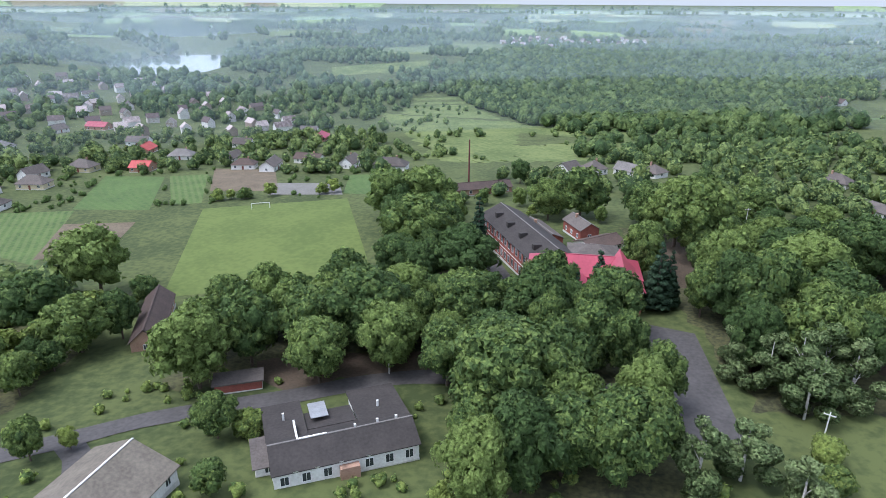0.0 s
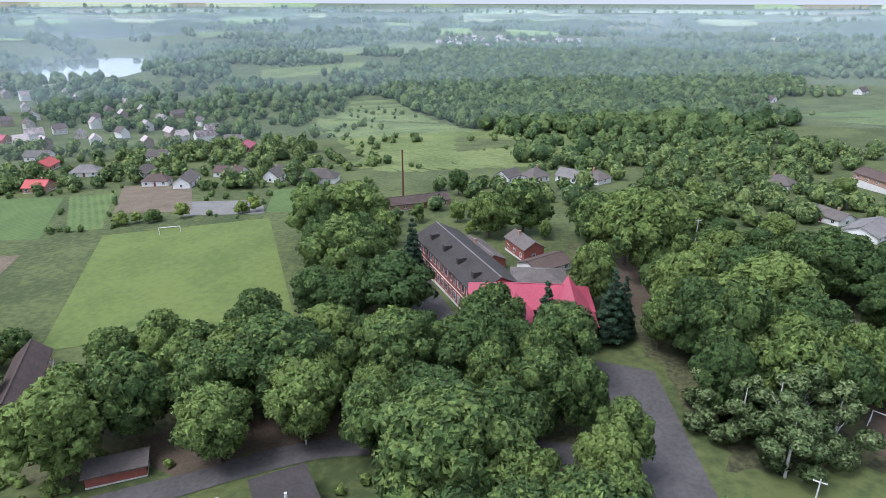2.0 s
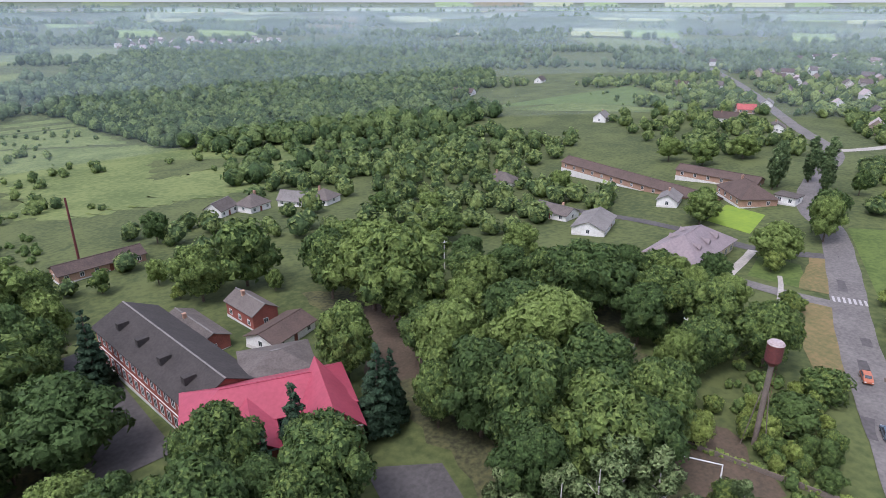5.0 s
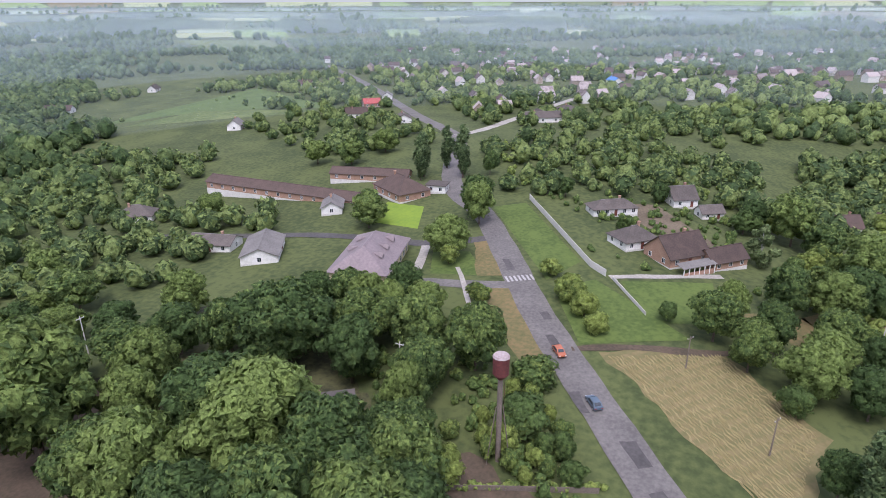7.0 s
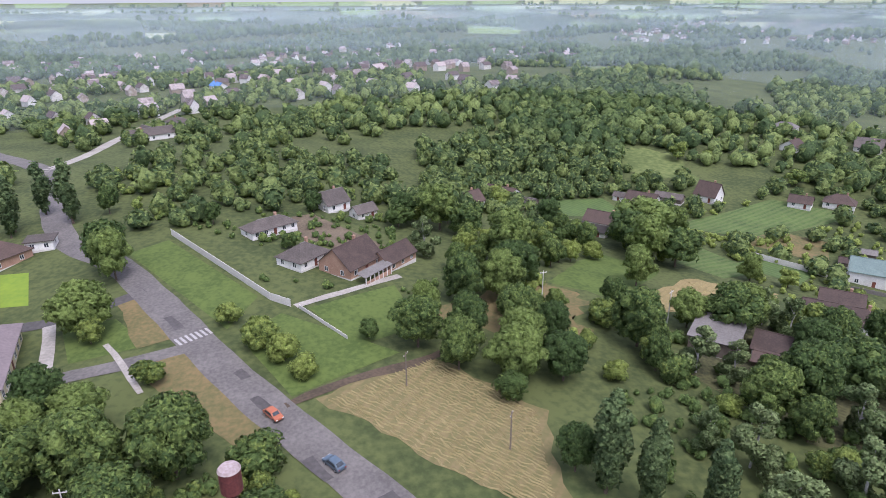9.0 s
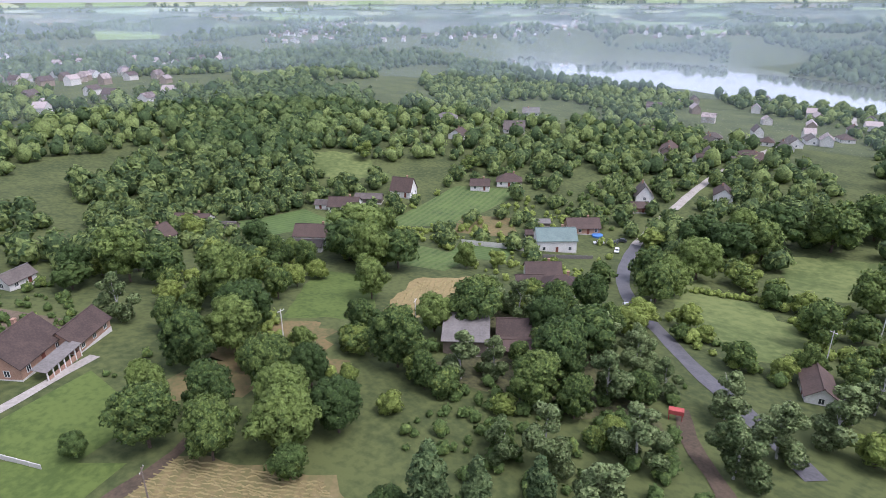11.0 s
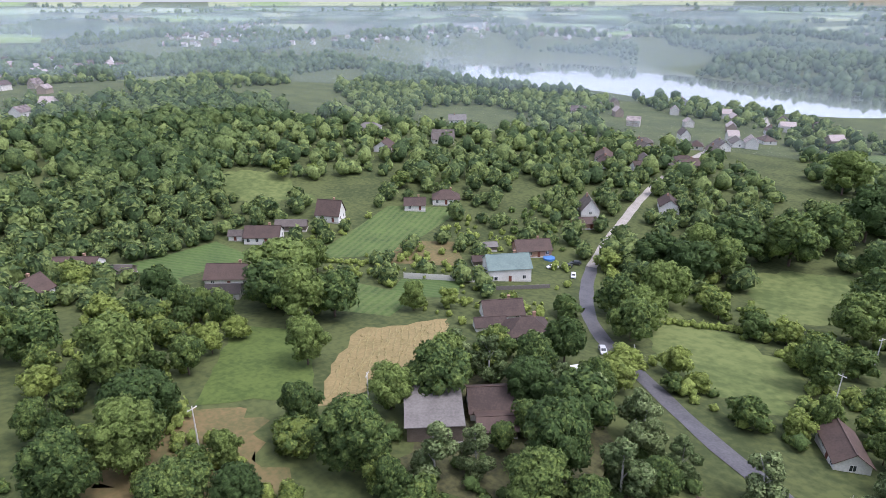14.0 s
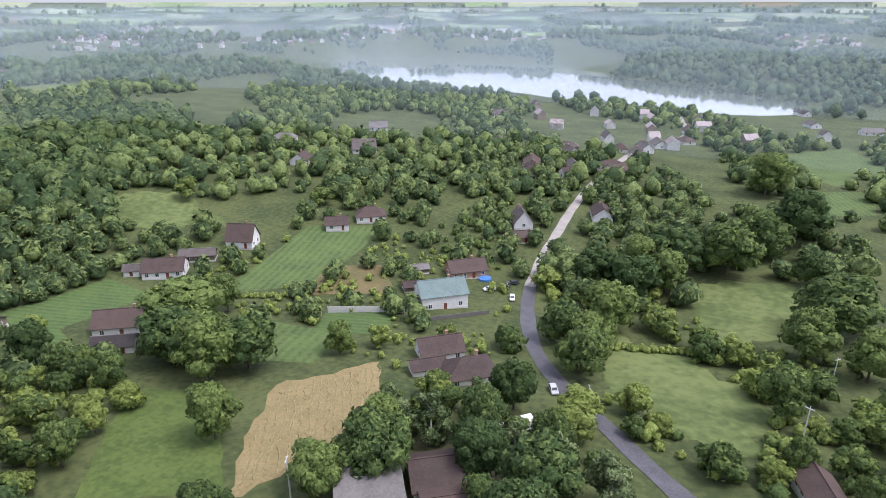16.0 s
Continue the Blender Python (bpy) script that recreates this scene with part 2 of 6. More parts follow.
def ground_z(x, y):
    x, y = np.asarray(x, float), np.asarray(y, float)
    z = BASE_Z + SLOPE_X * x + SLOPE_Y * y
    for hx, hy, hs, hk in HILLS:
        z = z + hk * np.exp(-((x - hx) ** 2 + (y - hy) ** 2) / (2 * hs * hs))
    r = np.hypot(x - 80, y - 60)
    k = smooth(600, 1100, r)
    far = -16 + 50 * smooth(800, 5200, r) ** 0.8
    far = far + smooth(900, 1500, r) * (1 - smooth(3400, 4700, r)) * (6 * np.sin(x / 260 + 1.3) * np.cos(y / 310) + 4 * np.sin(x / 120 + y / 150))
    far = far + 35 * smooth(3800, 4850, r)
    z = z * (1 - k) + far * k
    for chain, level, bank in ((LAKE_SOUTH, LAKE_Z, 150), (LAKE_NORTH, NORTH_Z, 200)):
        g = chain_gap(x, y, chain)
        z = np.where(g < bank, level - 3 + (z - level + 3) * smooth(-25, bank, g), z)
    return z


def gz(x, y):
    return float(ground_z(np.array([x]), np.array([y]))[0])


def mesh_np(name, verts, faces, material, smoothed=False, normals=None):
    """A mesh from arrays; all faces have the same number of corners. normals: one for each vertex, for soft foliage."""
    verts, faces = np.asarray(verts, np.float32), np.asarray(faces, np.int32)
    me = bpy.data.meshes.new(name)
    k = faces.shape[1]
    me.vertices.add(len(verts))
    me.vertices.foreach_set("co", verts.ravel())
    me.loops.add(faces.size)
    me.loops.foreach_set("vertex_index", faces.ravel())
    me.polygons.add(len(faces))
    me.polygons.foreach_set("loop_start", np.arange(len(faces), dtype=np.int32) * k)
    me.polygons.foreach_set("use_smooth", np.full(len(faces), smoothed))
    me.materials.append(material)
    if normals is not None:
        me.attributes.new("custom_normal", "FLOAT_VECTOR", "POINT").data.foreach_set("vector", np.asarray(normals, np.float32).ravel())
    me.update(calc_edges=True)
    return me


def unit(v):
    return v / np.maximum(np.linalg.norm(v, axis=-1, keepdims=True), 1e-6)


def grid_faces(nu, nv, wrap=False):
    i = np.arange(nu - 1)[:, None] * nv
    j = np.arange(nv if wrap else nv - 1)[None, :]
    j2 = (j + 1) % nv
    return np.stack([i + j, i + nv + j, i + nv + j2, i + j2], -1).reshape(-1, 4)


rings = [0.5] + list(np.arange(5, 420, 5.0))
while rings[-1] < 5600:
    rings.append(rings[-1] * 1.045)
ang = np.linspace(0, 2 * math.pi, 361)[:-1]
rr, aa = np.meshgrid(rings, ang, indexing="ij")
gx, gy = 80 + rr * np.cos(aa), 60 + rr * np.sin(aa)
tagged(new("ground", mesh_np("ground", np.stack([gx, gy, ground_z(gx, gy)], -1).reshape(-1, 3), grid_faces(len(rings), 360, True)[:, ::-1], M["grass"], True)),
       "rolling green countryside of rough grass", "ground", kind="structure")

def mist(radius, amount, top, base):
    """A thin see-through shell that stands in for the air's haze, all the way round; it thins out upwards and in
    patches.
    """
    m = bpy.data.materials.new("haze_shell")
    m.use_nodes = True
    n, l = m.node_tree.nodes, m.node_tree.links
    n.remove(n["Principled BSDF"])
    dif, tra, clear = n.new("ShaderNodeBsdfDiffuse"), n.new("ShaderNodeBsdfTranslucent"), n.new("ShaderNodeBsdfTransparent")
    # the haze's pale blue is put into the shell's own colour
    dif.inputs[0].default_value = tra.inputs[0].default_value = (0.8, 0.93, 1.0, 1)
    both, out = n.new("ShaderNodeMixShader"), n.new("ShaderNodeMixShader")
    l.new(dif.outputs[0], both.inputs[1])
    l.new(tra.outputs[0], both.inputs[2])
    l.new(clear.outputs[0], out.inputs[1])
    l.new(both.outputs[0], out.inputs[2])
    g, sep, noi = n.new("ShaderNodeNewGeometry"), n.new("ShaderNodeSeparateXYZ"), n.new("ShaderNodeTexNoise")
    l.new(g.outputs["Position"], sep.inputs[0])
    l.new(g.outputs["Position"], noi.inputs["Vector"])
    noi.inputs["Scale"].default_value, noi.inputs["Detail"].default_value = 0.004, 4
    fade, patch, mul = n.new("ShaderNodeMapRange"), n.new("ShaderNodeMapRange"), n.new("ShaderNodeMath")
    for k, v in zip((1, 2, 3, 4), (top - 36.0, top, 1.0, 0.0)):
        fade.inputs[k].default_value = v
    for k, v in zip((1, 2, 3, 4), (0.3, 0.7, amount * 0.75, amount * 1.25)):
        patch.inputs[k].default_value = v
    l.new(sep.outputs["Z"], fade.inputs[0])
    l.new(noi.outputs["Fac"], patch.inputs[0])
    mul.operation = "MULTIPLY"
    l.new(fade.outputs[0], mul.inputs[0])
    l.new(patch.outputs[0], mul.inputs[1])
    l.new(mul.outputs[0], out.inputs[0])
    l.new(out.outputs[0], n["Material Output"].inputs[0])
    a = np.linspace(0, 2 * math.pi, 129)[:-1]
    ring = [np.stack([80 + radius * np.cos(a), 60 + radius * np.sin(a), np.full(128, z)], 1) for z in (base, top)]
    tagged(new("mist", mesh_np("mist", np.concatenate(ring), grid_faces(2, 128, True), m, True)), "thin pale shell added to imitate haze over the distant land", "mist", kind="structure")


# added haze shells, mostly denser with distance, to pale what lies behind them
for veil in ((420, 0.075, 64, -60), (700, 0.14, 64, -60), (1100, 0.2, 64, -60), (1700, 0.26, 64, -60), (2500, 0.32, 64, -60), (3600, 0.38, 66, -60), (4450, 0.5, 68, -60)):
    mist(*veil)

CLEAR = []  # plan outlines that scattered trees keep out of


def inside(poly, x, y):
    x, y = np.asarray(x, float), np.asarray(y, float)
    res = np.zeros(x.shape, bool)
    for (ax, ay), (bx, by) in zip(poly, poly[1:] + poly[:1]):
        if ay != by:
            res ^= ((ay > y) != (by > y)) & (x < (bx - ax) * (y - ay) / (by - ay) + ax)
    return res


def plot(name, corners, material, label, category="field", lift=0.07, step=4.0, clear=True, wobble=0.0):
    """A four-cornered piece of ground that follows the terrain."""
    a, b, c, d = [np.array(p, float) for p in corners]
    step = max(step, np.linalg.norm(c - a) / 50)
    nu = max(2, int(max(np.linalg.norm(b - a), np.linalg.norm(c - d)) / step) + 2)
    nv = max(2, int(max(np.linalg.norm(d - a), np.linalg.norm(c - b)) / step) + 2)
    u, v = np.meshgrid(np.linspace(0, 1, nu), np.linspace(0, 1, nv), indexing="ij")
    u, v = u[..., None], v[..., None]
    p = (a * (1 - u) + b * u) * (1 - v) + (d * (1 - u) + c * u) * v
    if wobble:
        e = 1 - np.minimum(np.minimum(u, 1 - u), np.minimum(v, 1 - v)) * 2
        p = p + wobble * (e ** 3) * np.stack([np.sin(p[..., 1] * 0.31 + 1) + np.sin(p[..., 1] * 0.9), np.sin(p[..., 0] * 0.27) + np.sin(p[..., 0] * 0.83)], -1)
    z = ground_z(p[..., 0], p[..., 1]) + lift
    f = grid_faces(nu, nv)
    area = float(np.cross(b - a, d - a))
    ob = new(name, mesh_np(name, np.concatenate([p, z[..., None]], -1).reshape(-1, 3), f if area > 0 else f[:, ::-1], material, True))
    if clear:
        CLEAR.append([tuple(q) for q in (a, b, c, d)])
    return tagged(ob, label, category, kind="structure")


def spline(pts, step):
    """A smooth line through plan points."""
    pts = [np.array(p, float) for p in pts]
    pts = [2 * pts[0] - pts[1]] + pts + [2 * pts[-1] - pts[-2]]
    out = []
    for p0, p1, p2, p3 in zip(pts, pts[1:], pts[2:], pts[3:]):
        n = max(1, int(np.linalg.norm(p2 - p1) / step))
        for i in range(n):
            t = i / n
            out.append(0.5 * (2 * p1 + (p2 - p0) * t + (2 * p0 - 5 * p1 + 4 * p2 - p3) * t * t + (3 * p1 - p0 - 3 * p2 + p3) * t ** 3))
    return np.array(out + [pts[-2]])


def ribbon(name, pts, width, material, label, category="road", lift=0.12, step=4.0, clear=2.0, ragged=0.25):
    c = spline(pts, step)
    t = np.gradient(c, axis=0)
    t /= np.linalg.norm(t, axis=1)[:, None]
    nrm = np.stack([-t[:, 1], t[:, 0]], 1)
    offs = np.linspace(-0.5, 0.5, 5)
    s = np.arange(len(c))
    wob = ragged * (np.sin(s * 1.7) + np.sin(s * 0.61 + 2))
    rows = []
    for k, o in enumerate(offs):
        e = (wob if k == 0 else -np.roll(wob, 3) if k == 4 else 0 * wob)
        rows.append(c + nrm * (o * width + e * 0.5)[:, None] if np.ndim(e) else c + nrm * o * width)
    p = np.stack(rows, 1)
    z = ground_z(p[..., 0], p[..., 1]) + lift
    ob = new(name, mesh_np(name, np.concatenate([p, z[..., None]], -1).reshape(-1, 3), grid_faces(len(c), 5)[:, ::-1], material, True))
    if clear is not None:
        h = width / 2 + clear
        for i in range(0, len(c) - 1, 3):
            j = min(i + 3, len(c) - 1)
            CLEAR.append([tuple(c[i] + nrm[i] * h), tuple(c[i] - nrm[i] * h), tuple(c[j] - nrm[j] * h), tuple(c[j] + nrm[j] * h)])
    return tagged(ob, label, category, kind="structure")


def lake(name, chain, label, level):
    x0, x1 = min(c[0] - c[2] for c in chain) - 60, max(c[0] + c[2] for c in chain) + 60
    y0, y1 = min(c[1] - c[2] for c in chain) - 60, max(c[1] + c[2] for c in chain) + 60
    ob = new(name, mesh_np(name, [(x0, y0, level), (x1, y0, level), (x1, y1, level), (x0, y1, level)], [(0, 1, 2, 3)], M["water"]))
    return tagged(ob, label, "water", kind="structure")


lake("water", LAKE_SOUTH, "calm lake reflecting the bright overcast sky", LAKE_Z)
lake("water", LAKE_NORTH, "small calm lake among wooded banks", NORTH_Z)

MAIN = [(-60, -30), (20, 19), (75, 54), (110.5, 79), (135, 97.8), (160, 115), (186, 131), (208, 146), (231, 167), (268, 184), (303, 197), (330, 215), (356, 237), (440, 310), (545, 408), (760, 630), (1031, 899), (1300, 1200)]
ribbon("road", MAIN, 7.8, M["asphalt"], "patched grey asphalt road through the village", clear=6.0)
ribbon("road", [(316, 206), (345, 200), (414, 201), (520, 190), (640, 150)], 6.0, M["pale"], "pale gravelled branch road at the junction")
ribbon("road", [(190, -117), (182, -100), (172, -82), (163, -70), (152, -59), (137, -47), (119, -33.5), (104, -24), (86, -12)], 4.4, M["wetroad"], "narrow dark damp asphalt lane")
ribbon("road", [(190, -117), (200, -150), (214, -215), (222, -275), (228, -340), (224, -440), (260, -560)], 4.0, M["pale"], "pale village lane between gardens")
ribbon("road", [(-90, 78), (-74, 85), (-66, 89), (-55, 95), (-44, 99), (-30, 103), (-10, 109), (10, 108), (42, 100)], 5.5, M["plaza"], "old asphalt lane past the white house")
ribbon("road", [(162, 118), (157, 131), (154, 143), (144, 156), (134, 163)], 4.2, M["asphalt"], "narrow asphalt drive to the kindergarten")
ribbon("road", [(190, 134), (179, 150), (178, 171), (176, 191), (170, 215), (160, 250)], 4.2, M["plaza"], "side lane with worn asphalt")
ribbon("path", [(177, 151), (166, 147), (154, 143)], 2.6, M["pale"], "pale paved footpath", "path", lift=0.16)
ribbon("path", [(166, 136), (157, 130), (147, 124)], 1.2, M["pale"], "straight concrete footpath", "path", lift=0.18)
ribbon("path", [(137, 101.5), (142, 94), (146, 87), (149, 78), (153, 69), (160, 60)], 2.2, M["dirt"], "rutted earth track along the hay field", "path", ragged=0.5)
ribbon("path", [(112, -14), (106, -6), (97, 1), (88, 10)], 3.2, M["dirt"], "bare earth track under the birches", "path", ragged=0.6)
ribbon("driveway", [(177, 98), (184, 87), (190, 78), (194, 72)], 2.2, M["pale"], "pale concrete driveway beside the brown house", "path")
ribbon("road", [(-66, 89), (-61, 84), (-57, 77), (-54, 66)], 4.6, M["plaza"], "short asphalt branch of the old lane")
plot("yard", [(42, 88), (52, 86), (57, 124), (46, 130)], M["plaza"], "dark worn asphalt school yard", "yard", 0.14)
plot("yard", [(8, 150), (21, 152), (11, 200), (2, 198)], M["plaza"], "dark asphalt strip along the school", "yard", 0.14)
# ground plots under the trees, coloured darker to include their shade
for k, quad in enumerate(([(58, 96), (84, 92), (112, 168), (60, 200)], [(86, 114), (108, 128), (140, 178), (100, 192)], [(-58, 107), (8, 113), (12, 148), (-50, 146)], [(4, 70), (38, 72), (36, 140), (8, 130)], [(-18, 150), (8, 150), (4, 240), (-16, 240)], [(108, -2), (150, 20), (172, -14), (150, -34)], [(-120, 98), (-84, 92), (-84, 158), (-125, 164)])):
    plot("woodland_floor", quad, M["floor"], "leaf litter and thin grass, coloured dark for tree shade", "ground", 0.05, wobble=0.9, clear=False)
plot("yard", [(58, 150), (82, 142), (92, 178), (60, 186)], M["dirt"], "bare trodden earth under the school trees", "yard", 0.1, wobble=1.5, clear=False)
plot("yard", [(-36, 106), (4, 113), (8, 122), (-40, 118)], M["dirt"], "shaded bare earth beside the lane", "yard", 0.1, wobble=1.0, clear=False)
plot("yard", [(84, 96), (98, 90), (102, 104), (88, 112)], M["dirt"], "bare earth playground", "yard", 0.1, wobble=1.0)
for q in ([(112, 78), (117, 81), (115.5, 83.5), (110.5, 80)], [(121, 89.5), (126, 93), (125, 94.6), (120, 91)], [(139, 100), (143, 103), (142, 104.5), (138, 101.5)], [(149, 105), (152, 107), (151, 108.6), (148, 106.5)], [(104, 72), (108, 75.5), (106, 77.5), (102.5, 74)], [(170, 121), (176, 125), (175, 126.6), (169, 122.5)]):
    plot("road_patch", q, M["plaza"], "dark asphalt repair patch on the road", "road", 0.14, 2.0, clear=False, wobble=0.2)
plot("football_pitch", [(-78, 156), (-20, 164), (-40, 249), (-97, 240)], M["turf"], "mown grass football pitch", "pitch", 0.09)
plot("hay_field", [(141, 93), (154, 70), (134, 52), (106, 56)], M["stubble"], "mown hay field with drying windrows", "field", wobble=0.5)
plot("verge", [(156, 129), (161, 120), (133, 100.5), (129, 105)], M["sand"], "dry orange grass verge beside the road", "verge", lift=0.1, wobble=0.25)
plot("verge", [(187, 140), (189, 134), (166, 122), (163, 129)], M["sand"], "dry orange grass verge beside the lawn", "verge", lift=0.1, wobble=0.25)
plot("lawn", [(160, 141), (164, 127), (177, 137), (176, 148)], M["lawn"], "trimmed lawn by the kindergarten", "lawn")
plot("crop_plot", [(211, 184), (209, 168), (189, 160), (191, 177)], M["bright"], "bright yellow-green crop plot", "field")
plot("lawn", [(215, 145), (223, 136), (183, 107), (168, 112)], M["lawn"], "long lawn between road and concrete fence", "lawn")
plot("lawn", [(164, 109), (174, 101), (155, 76), (142, 97)], M["lawn"], "roadside lawn by the low wall", "lawn")
plot("lawn", [(176, 95), (188, 74), (166, 70), (158, 85)], M["lawn"], "smooth green lawn below the brown house", "lawn")
plot("kitchen_garden", [(236, 112), (246, 96), (208, 66), (200, 74)], M["soil"], "tilled brown garden soil strip", "garden", clear=False)
plot("straw_field", [(202, -16), (192, -42), (171, -12), (177, 16)], M["straw"], "field of cut yellow straw in swaths", "field", wobble=0.6)
plot("meadow", [(193, 31), (226, 4), (208, -10), (180, 14)], M["lawn"], "smooth green meadow beside the straw", "meadow", wobble=0.5)
plot("verge", [(200, 36), (186, 26), (160, 32), (170, 68)], M["sand"], "dry sandy grass strip", "verge", lift=0.05, wobble=2.0, clear=False)
plot("kitchen_garden", [(264, -44), (286, -106), (262, -130), (246, -70)], M["crop"], "rows of green vegetables", "garden")
plot("kitchen_garden", [(218, -42), (202, -56), (212, -70), (226, -56)], M["crop_across"], "square potato plot", "garden")
plot("kitchen_garden", [(242, -62), (220, -82), (240, -98), (254, -84)], M["sand"], "plot of dry yellow grass", "garden", clear=False)
plot("kitchen_garden", [(300, 2), (302, -32), (280, -34), (276, 2)], M["crop_across"], "long rows of vegetables", "garden")
plot("kitchen_garden", [(218, -22), (204, -30), (211, -48), (236, -42)], M["crop"], "green vegetable strips", "garden")
plot("kitchen_garden", [(283, -6), (262, -2), (252, 10), (268, 18)], M["crop_across"], "green garden strip behind the houses", "garden")
plot("meadow", [(163, -104), (112, -84), (108, -50), (140, -59)], M["meadow"], "sloping pale green meadow by the lane", "meadow", wobble=1.5)
plot("meadow", [(150, -150), (108, -172), (110, -122), (130, -108)], M["meadow"], "grassy clearing among trees", "meadow", wobble=1.5)
plot("kitchen_garden", [(172, -364), (118, -450), (92, -384), (115, -314)], M["crop"], "garden strips behind the far lane", "garden")
plot("kitchen_garden", [(128, -292), (98, -313), (96, -264), (120, -248)], M["crop"], "striped kitchen garden", "garden")
plot("meadow", [(372, -66), (356, -94), (310, -86), (340, -54)], M["meadow"], "pale grassy hillside clearing", "meadow", wobble=1.5)
plot("meadow", [(735, -172), (812, -246), (760, -300), (612, -152)], M["meadow"], "pale green hillside meadow", "meadow", lift=0.3)
plot("kitchen_garden", [(-178, 238), (-150, 241), (-129, 181), (-160, 196)], M["crop"], "green garden beds beside the pitch", "garden")
plot("kitchen_garden", [(-144, 223), (-117, 224), (-112, 193), (-133, 186)], M["soil"], "garden plot of dry brown soil", "garden", lift=0.12)
plot("kitchen_garden", [(-152, 243), (-119, 240), (-139, 302), (-170, 305)], M["crop_across"], "wide plot of green rows", "garden")
plot("kitchen_garden", [(-113, 247), (-101, 249), (-119, 307), (-137, 303)], M["crop"], "narrow plot of green rows", "garden")
plot("kitchen_garden", [(-105, 270), (-73, 266), (-88, 318), (-121, 322)], M["soil"], "brown tilled garden plot", "garden")
plot("kitchen_garden", [(-76, 260), (-43, 256), (-48, 279), (-80, 283)], M["greysoil"], "bare grey garden plot", "garden")
plot("kitchen_garden", [(-43, 258), (-12, 250), (-16, 300), (-46, 298)], M["crop_across"], "green garden beds near the pitch", "garden")
plot("meadow", [(-62, 600), (2, 330), (40, 330), (62, 520)], M["meadow"], "pale valley meadow", "meadow", wobble=2)
plot("meadow", [(-30, 360), (20, 330), (90, 330), (160, 430)], M["meadow"], "rough pale meadow below the wood", "meadow", lift=0.05, wobble=2, clear=False)
plot("meadow", [(-40, 590), (50, 540), (16, 720), (-30, 720)], M["meadow"], "narrow meadow tongue between woods", "meadow", wobble=2)
plot("field", [(-145, 828), (-26, 878), (-20, 975), (-155, 892)], M["meadow"], "pale green hillside field", "field", lift=0.3)
plot("field", [(-107, 1062), (-14, 1108), (-22, 1280), (-113, 1228)], M["meadow"], "pale field strip on the ridge", "field", lift=0.4)
plot("field", [(13, 1110), (97, 1055), (128, 1405), (15, 1394)], M["meadow"], "far pale ridge field", "field", lift=0.4)
plot("field", [(300, 476), (372, 441), (410, 340), (480, 480)], M["crop"], "open village fields", "field", lift=0.1)
plot("field", [(372, 441), (405, 323), (373, 363), (310, 450)], M["meadow"], "pale strip of hay field", "field", lift=0.16)
plot("field", [(1000, 1216), (1048, 950), (900, 760), (860, 900)], M["meadow"], "distant pale field", "field", lift=0.6)
plot("field", [(1060, 930), (1360, 480), (1560, 560), (1300, 1150)], M["meadow"], "broad distant pale field", "field", lift=0.8)
plot("field", [(40, 521), (141, 434), (140, 386), (50, 458)], M["meadow"], "rough pale slope below the wood", "field", lift=0.12, clear=False)
for k, (fa, fr) in enumerate(itertools.product(range(-116, 142, 4), (1500, 1850, 2300, 2850, 3500, 4200))):
    pick = random.Random(k * 7 + 3)
    if pick.random() < (0.75 if fr < 2200 else 0.3):
        continue
    a0, a1, f0, f1 = fa + pick.uniform(0, 1), fa + 3.4 + pick.uniform(0, 2.2), fr + pick.uniform(0, 80), fr * 1.13 + pick.uniform(0, 120)
    corners = [(80 + q * math.cos(radians(a)), 60 + q * math.sin(radians(a))) for a, q in ((a0, f0), (a0 + pick.uniform(-1, 1), f1), (a1, f1), (a1, f0))]
    plot("field", corners, M[pick.choice(("palefield", "palefield", "farcrop", "farcrop", "stubble", "meadow"))], "broad pale farmland on the far plateau", "field", lift=2.2, step=45)
plot("field", [(-1200, 2390), (-830, 2540), (-900, 2900), (-1400, 2700)], M["soil"], "distant ploughed field", "field", lift=1.5, step=30)


# ---- building kit ----
def part(name, bm, material, parent, label=""):
    me = bpy.data.meshes.new(name)
    bm.to_mesh(me)
    bm.free()
    me.materials.append(material)
    ob = new(name, me)
    ob.parent = parent
    return tagged(ob, label)


def shared(name, me, parent, m=None, label=""):
    ob = new(name, me)
    ob.parent = parent
    if m is not None:
        ob.matrix_basis = m
    return tagged(ob, label)


def box(bm, x0, x1, y0, y1, z0, z1, m=None):
    v = [bm.verts.new((x, y, z)) for z in (z0, z1) for x, y in ((x0, y0), (x1, y0), (x1, y1), (x0, y1))]
    for f in ((3, 2, 1, 0), (4, 5, 6, 7), (0, 1, 5, 4), (1, 2, 6, 5), (2, 3, 7, 6), (3, 0, 4, 7)):
        bm.faces.new([v[i] for i in f])
    if m is not None:
        bmesh.ops.transform(bm, matrix=m, verts=v)
    return v


def tube(bm, a, b, r0, r1, n=8):
    """A tapered round bar from a to b."""
    a, b = Vector(a), Vector(b)
    q = (b - a).to_track_quat("Z", "Y").to_matrix()
    lo = [bm.verts.new(a + q @ Vector((r0 * math.cos(k * 2 * math.pi / n), r0 * math.sin(k * 2 * math.pi / n), 0))) for k in range(n)]
    hi = [bm.verts.new(b + q @ Vector((r1 * math.cos(k * 2 * math.pi / n), r1 * math.sin(k * 2 * math.pi / n), 0))) for k in range(n)]
    for k in range(n):
        bm.faces.new((lo[k], lo[(k + 1) % n], hi[(k + 1) % n], hi[k]))
    bm.faces.new(hi)
    bm.faces.new(lo[::-1])


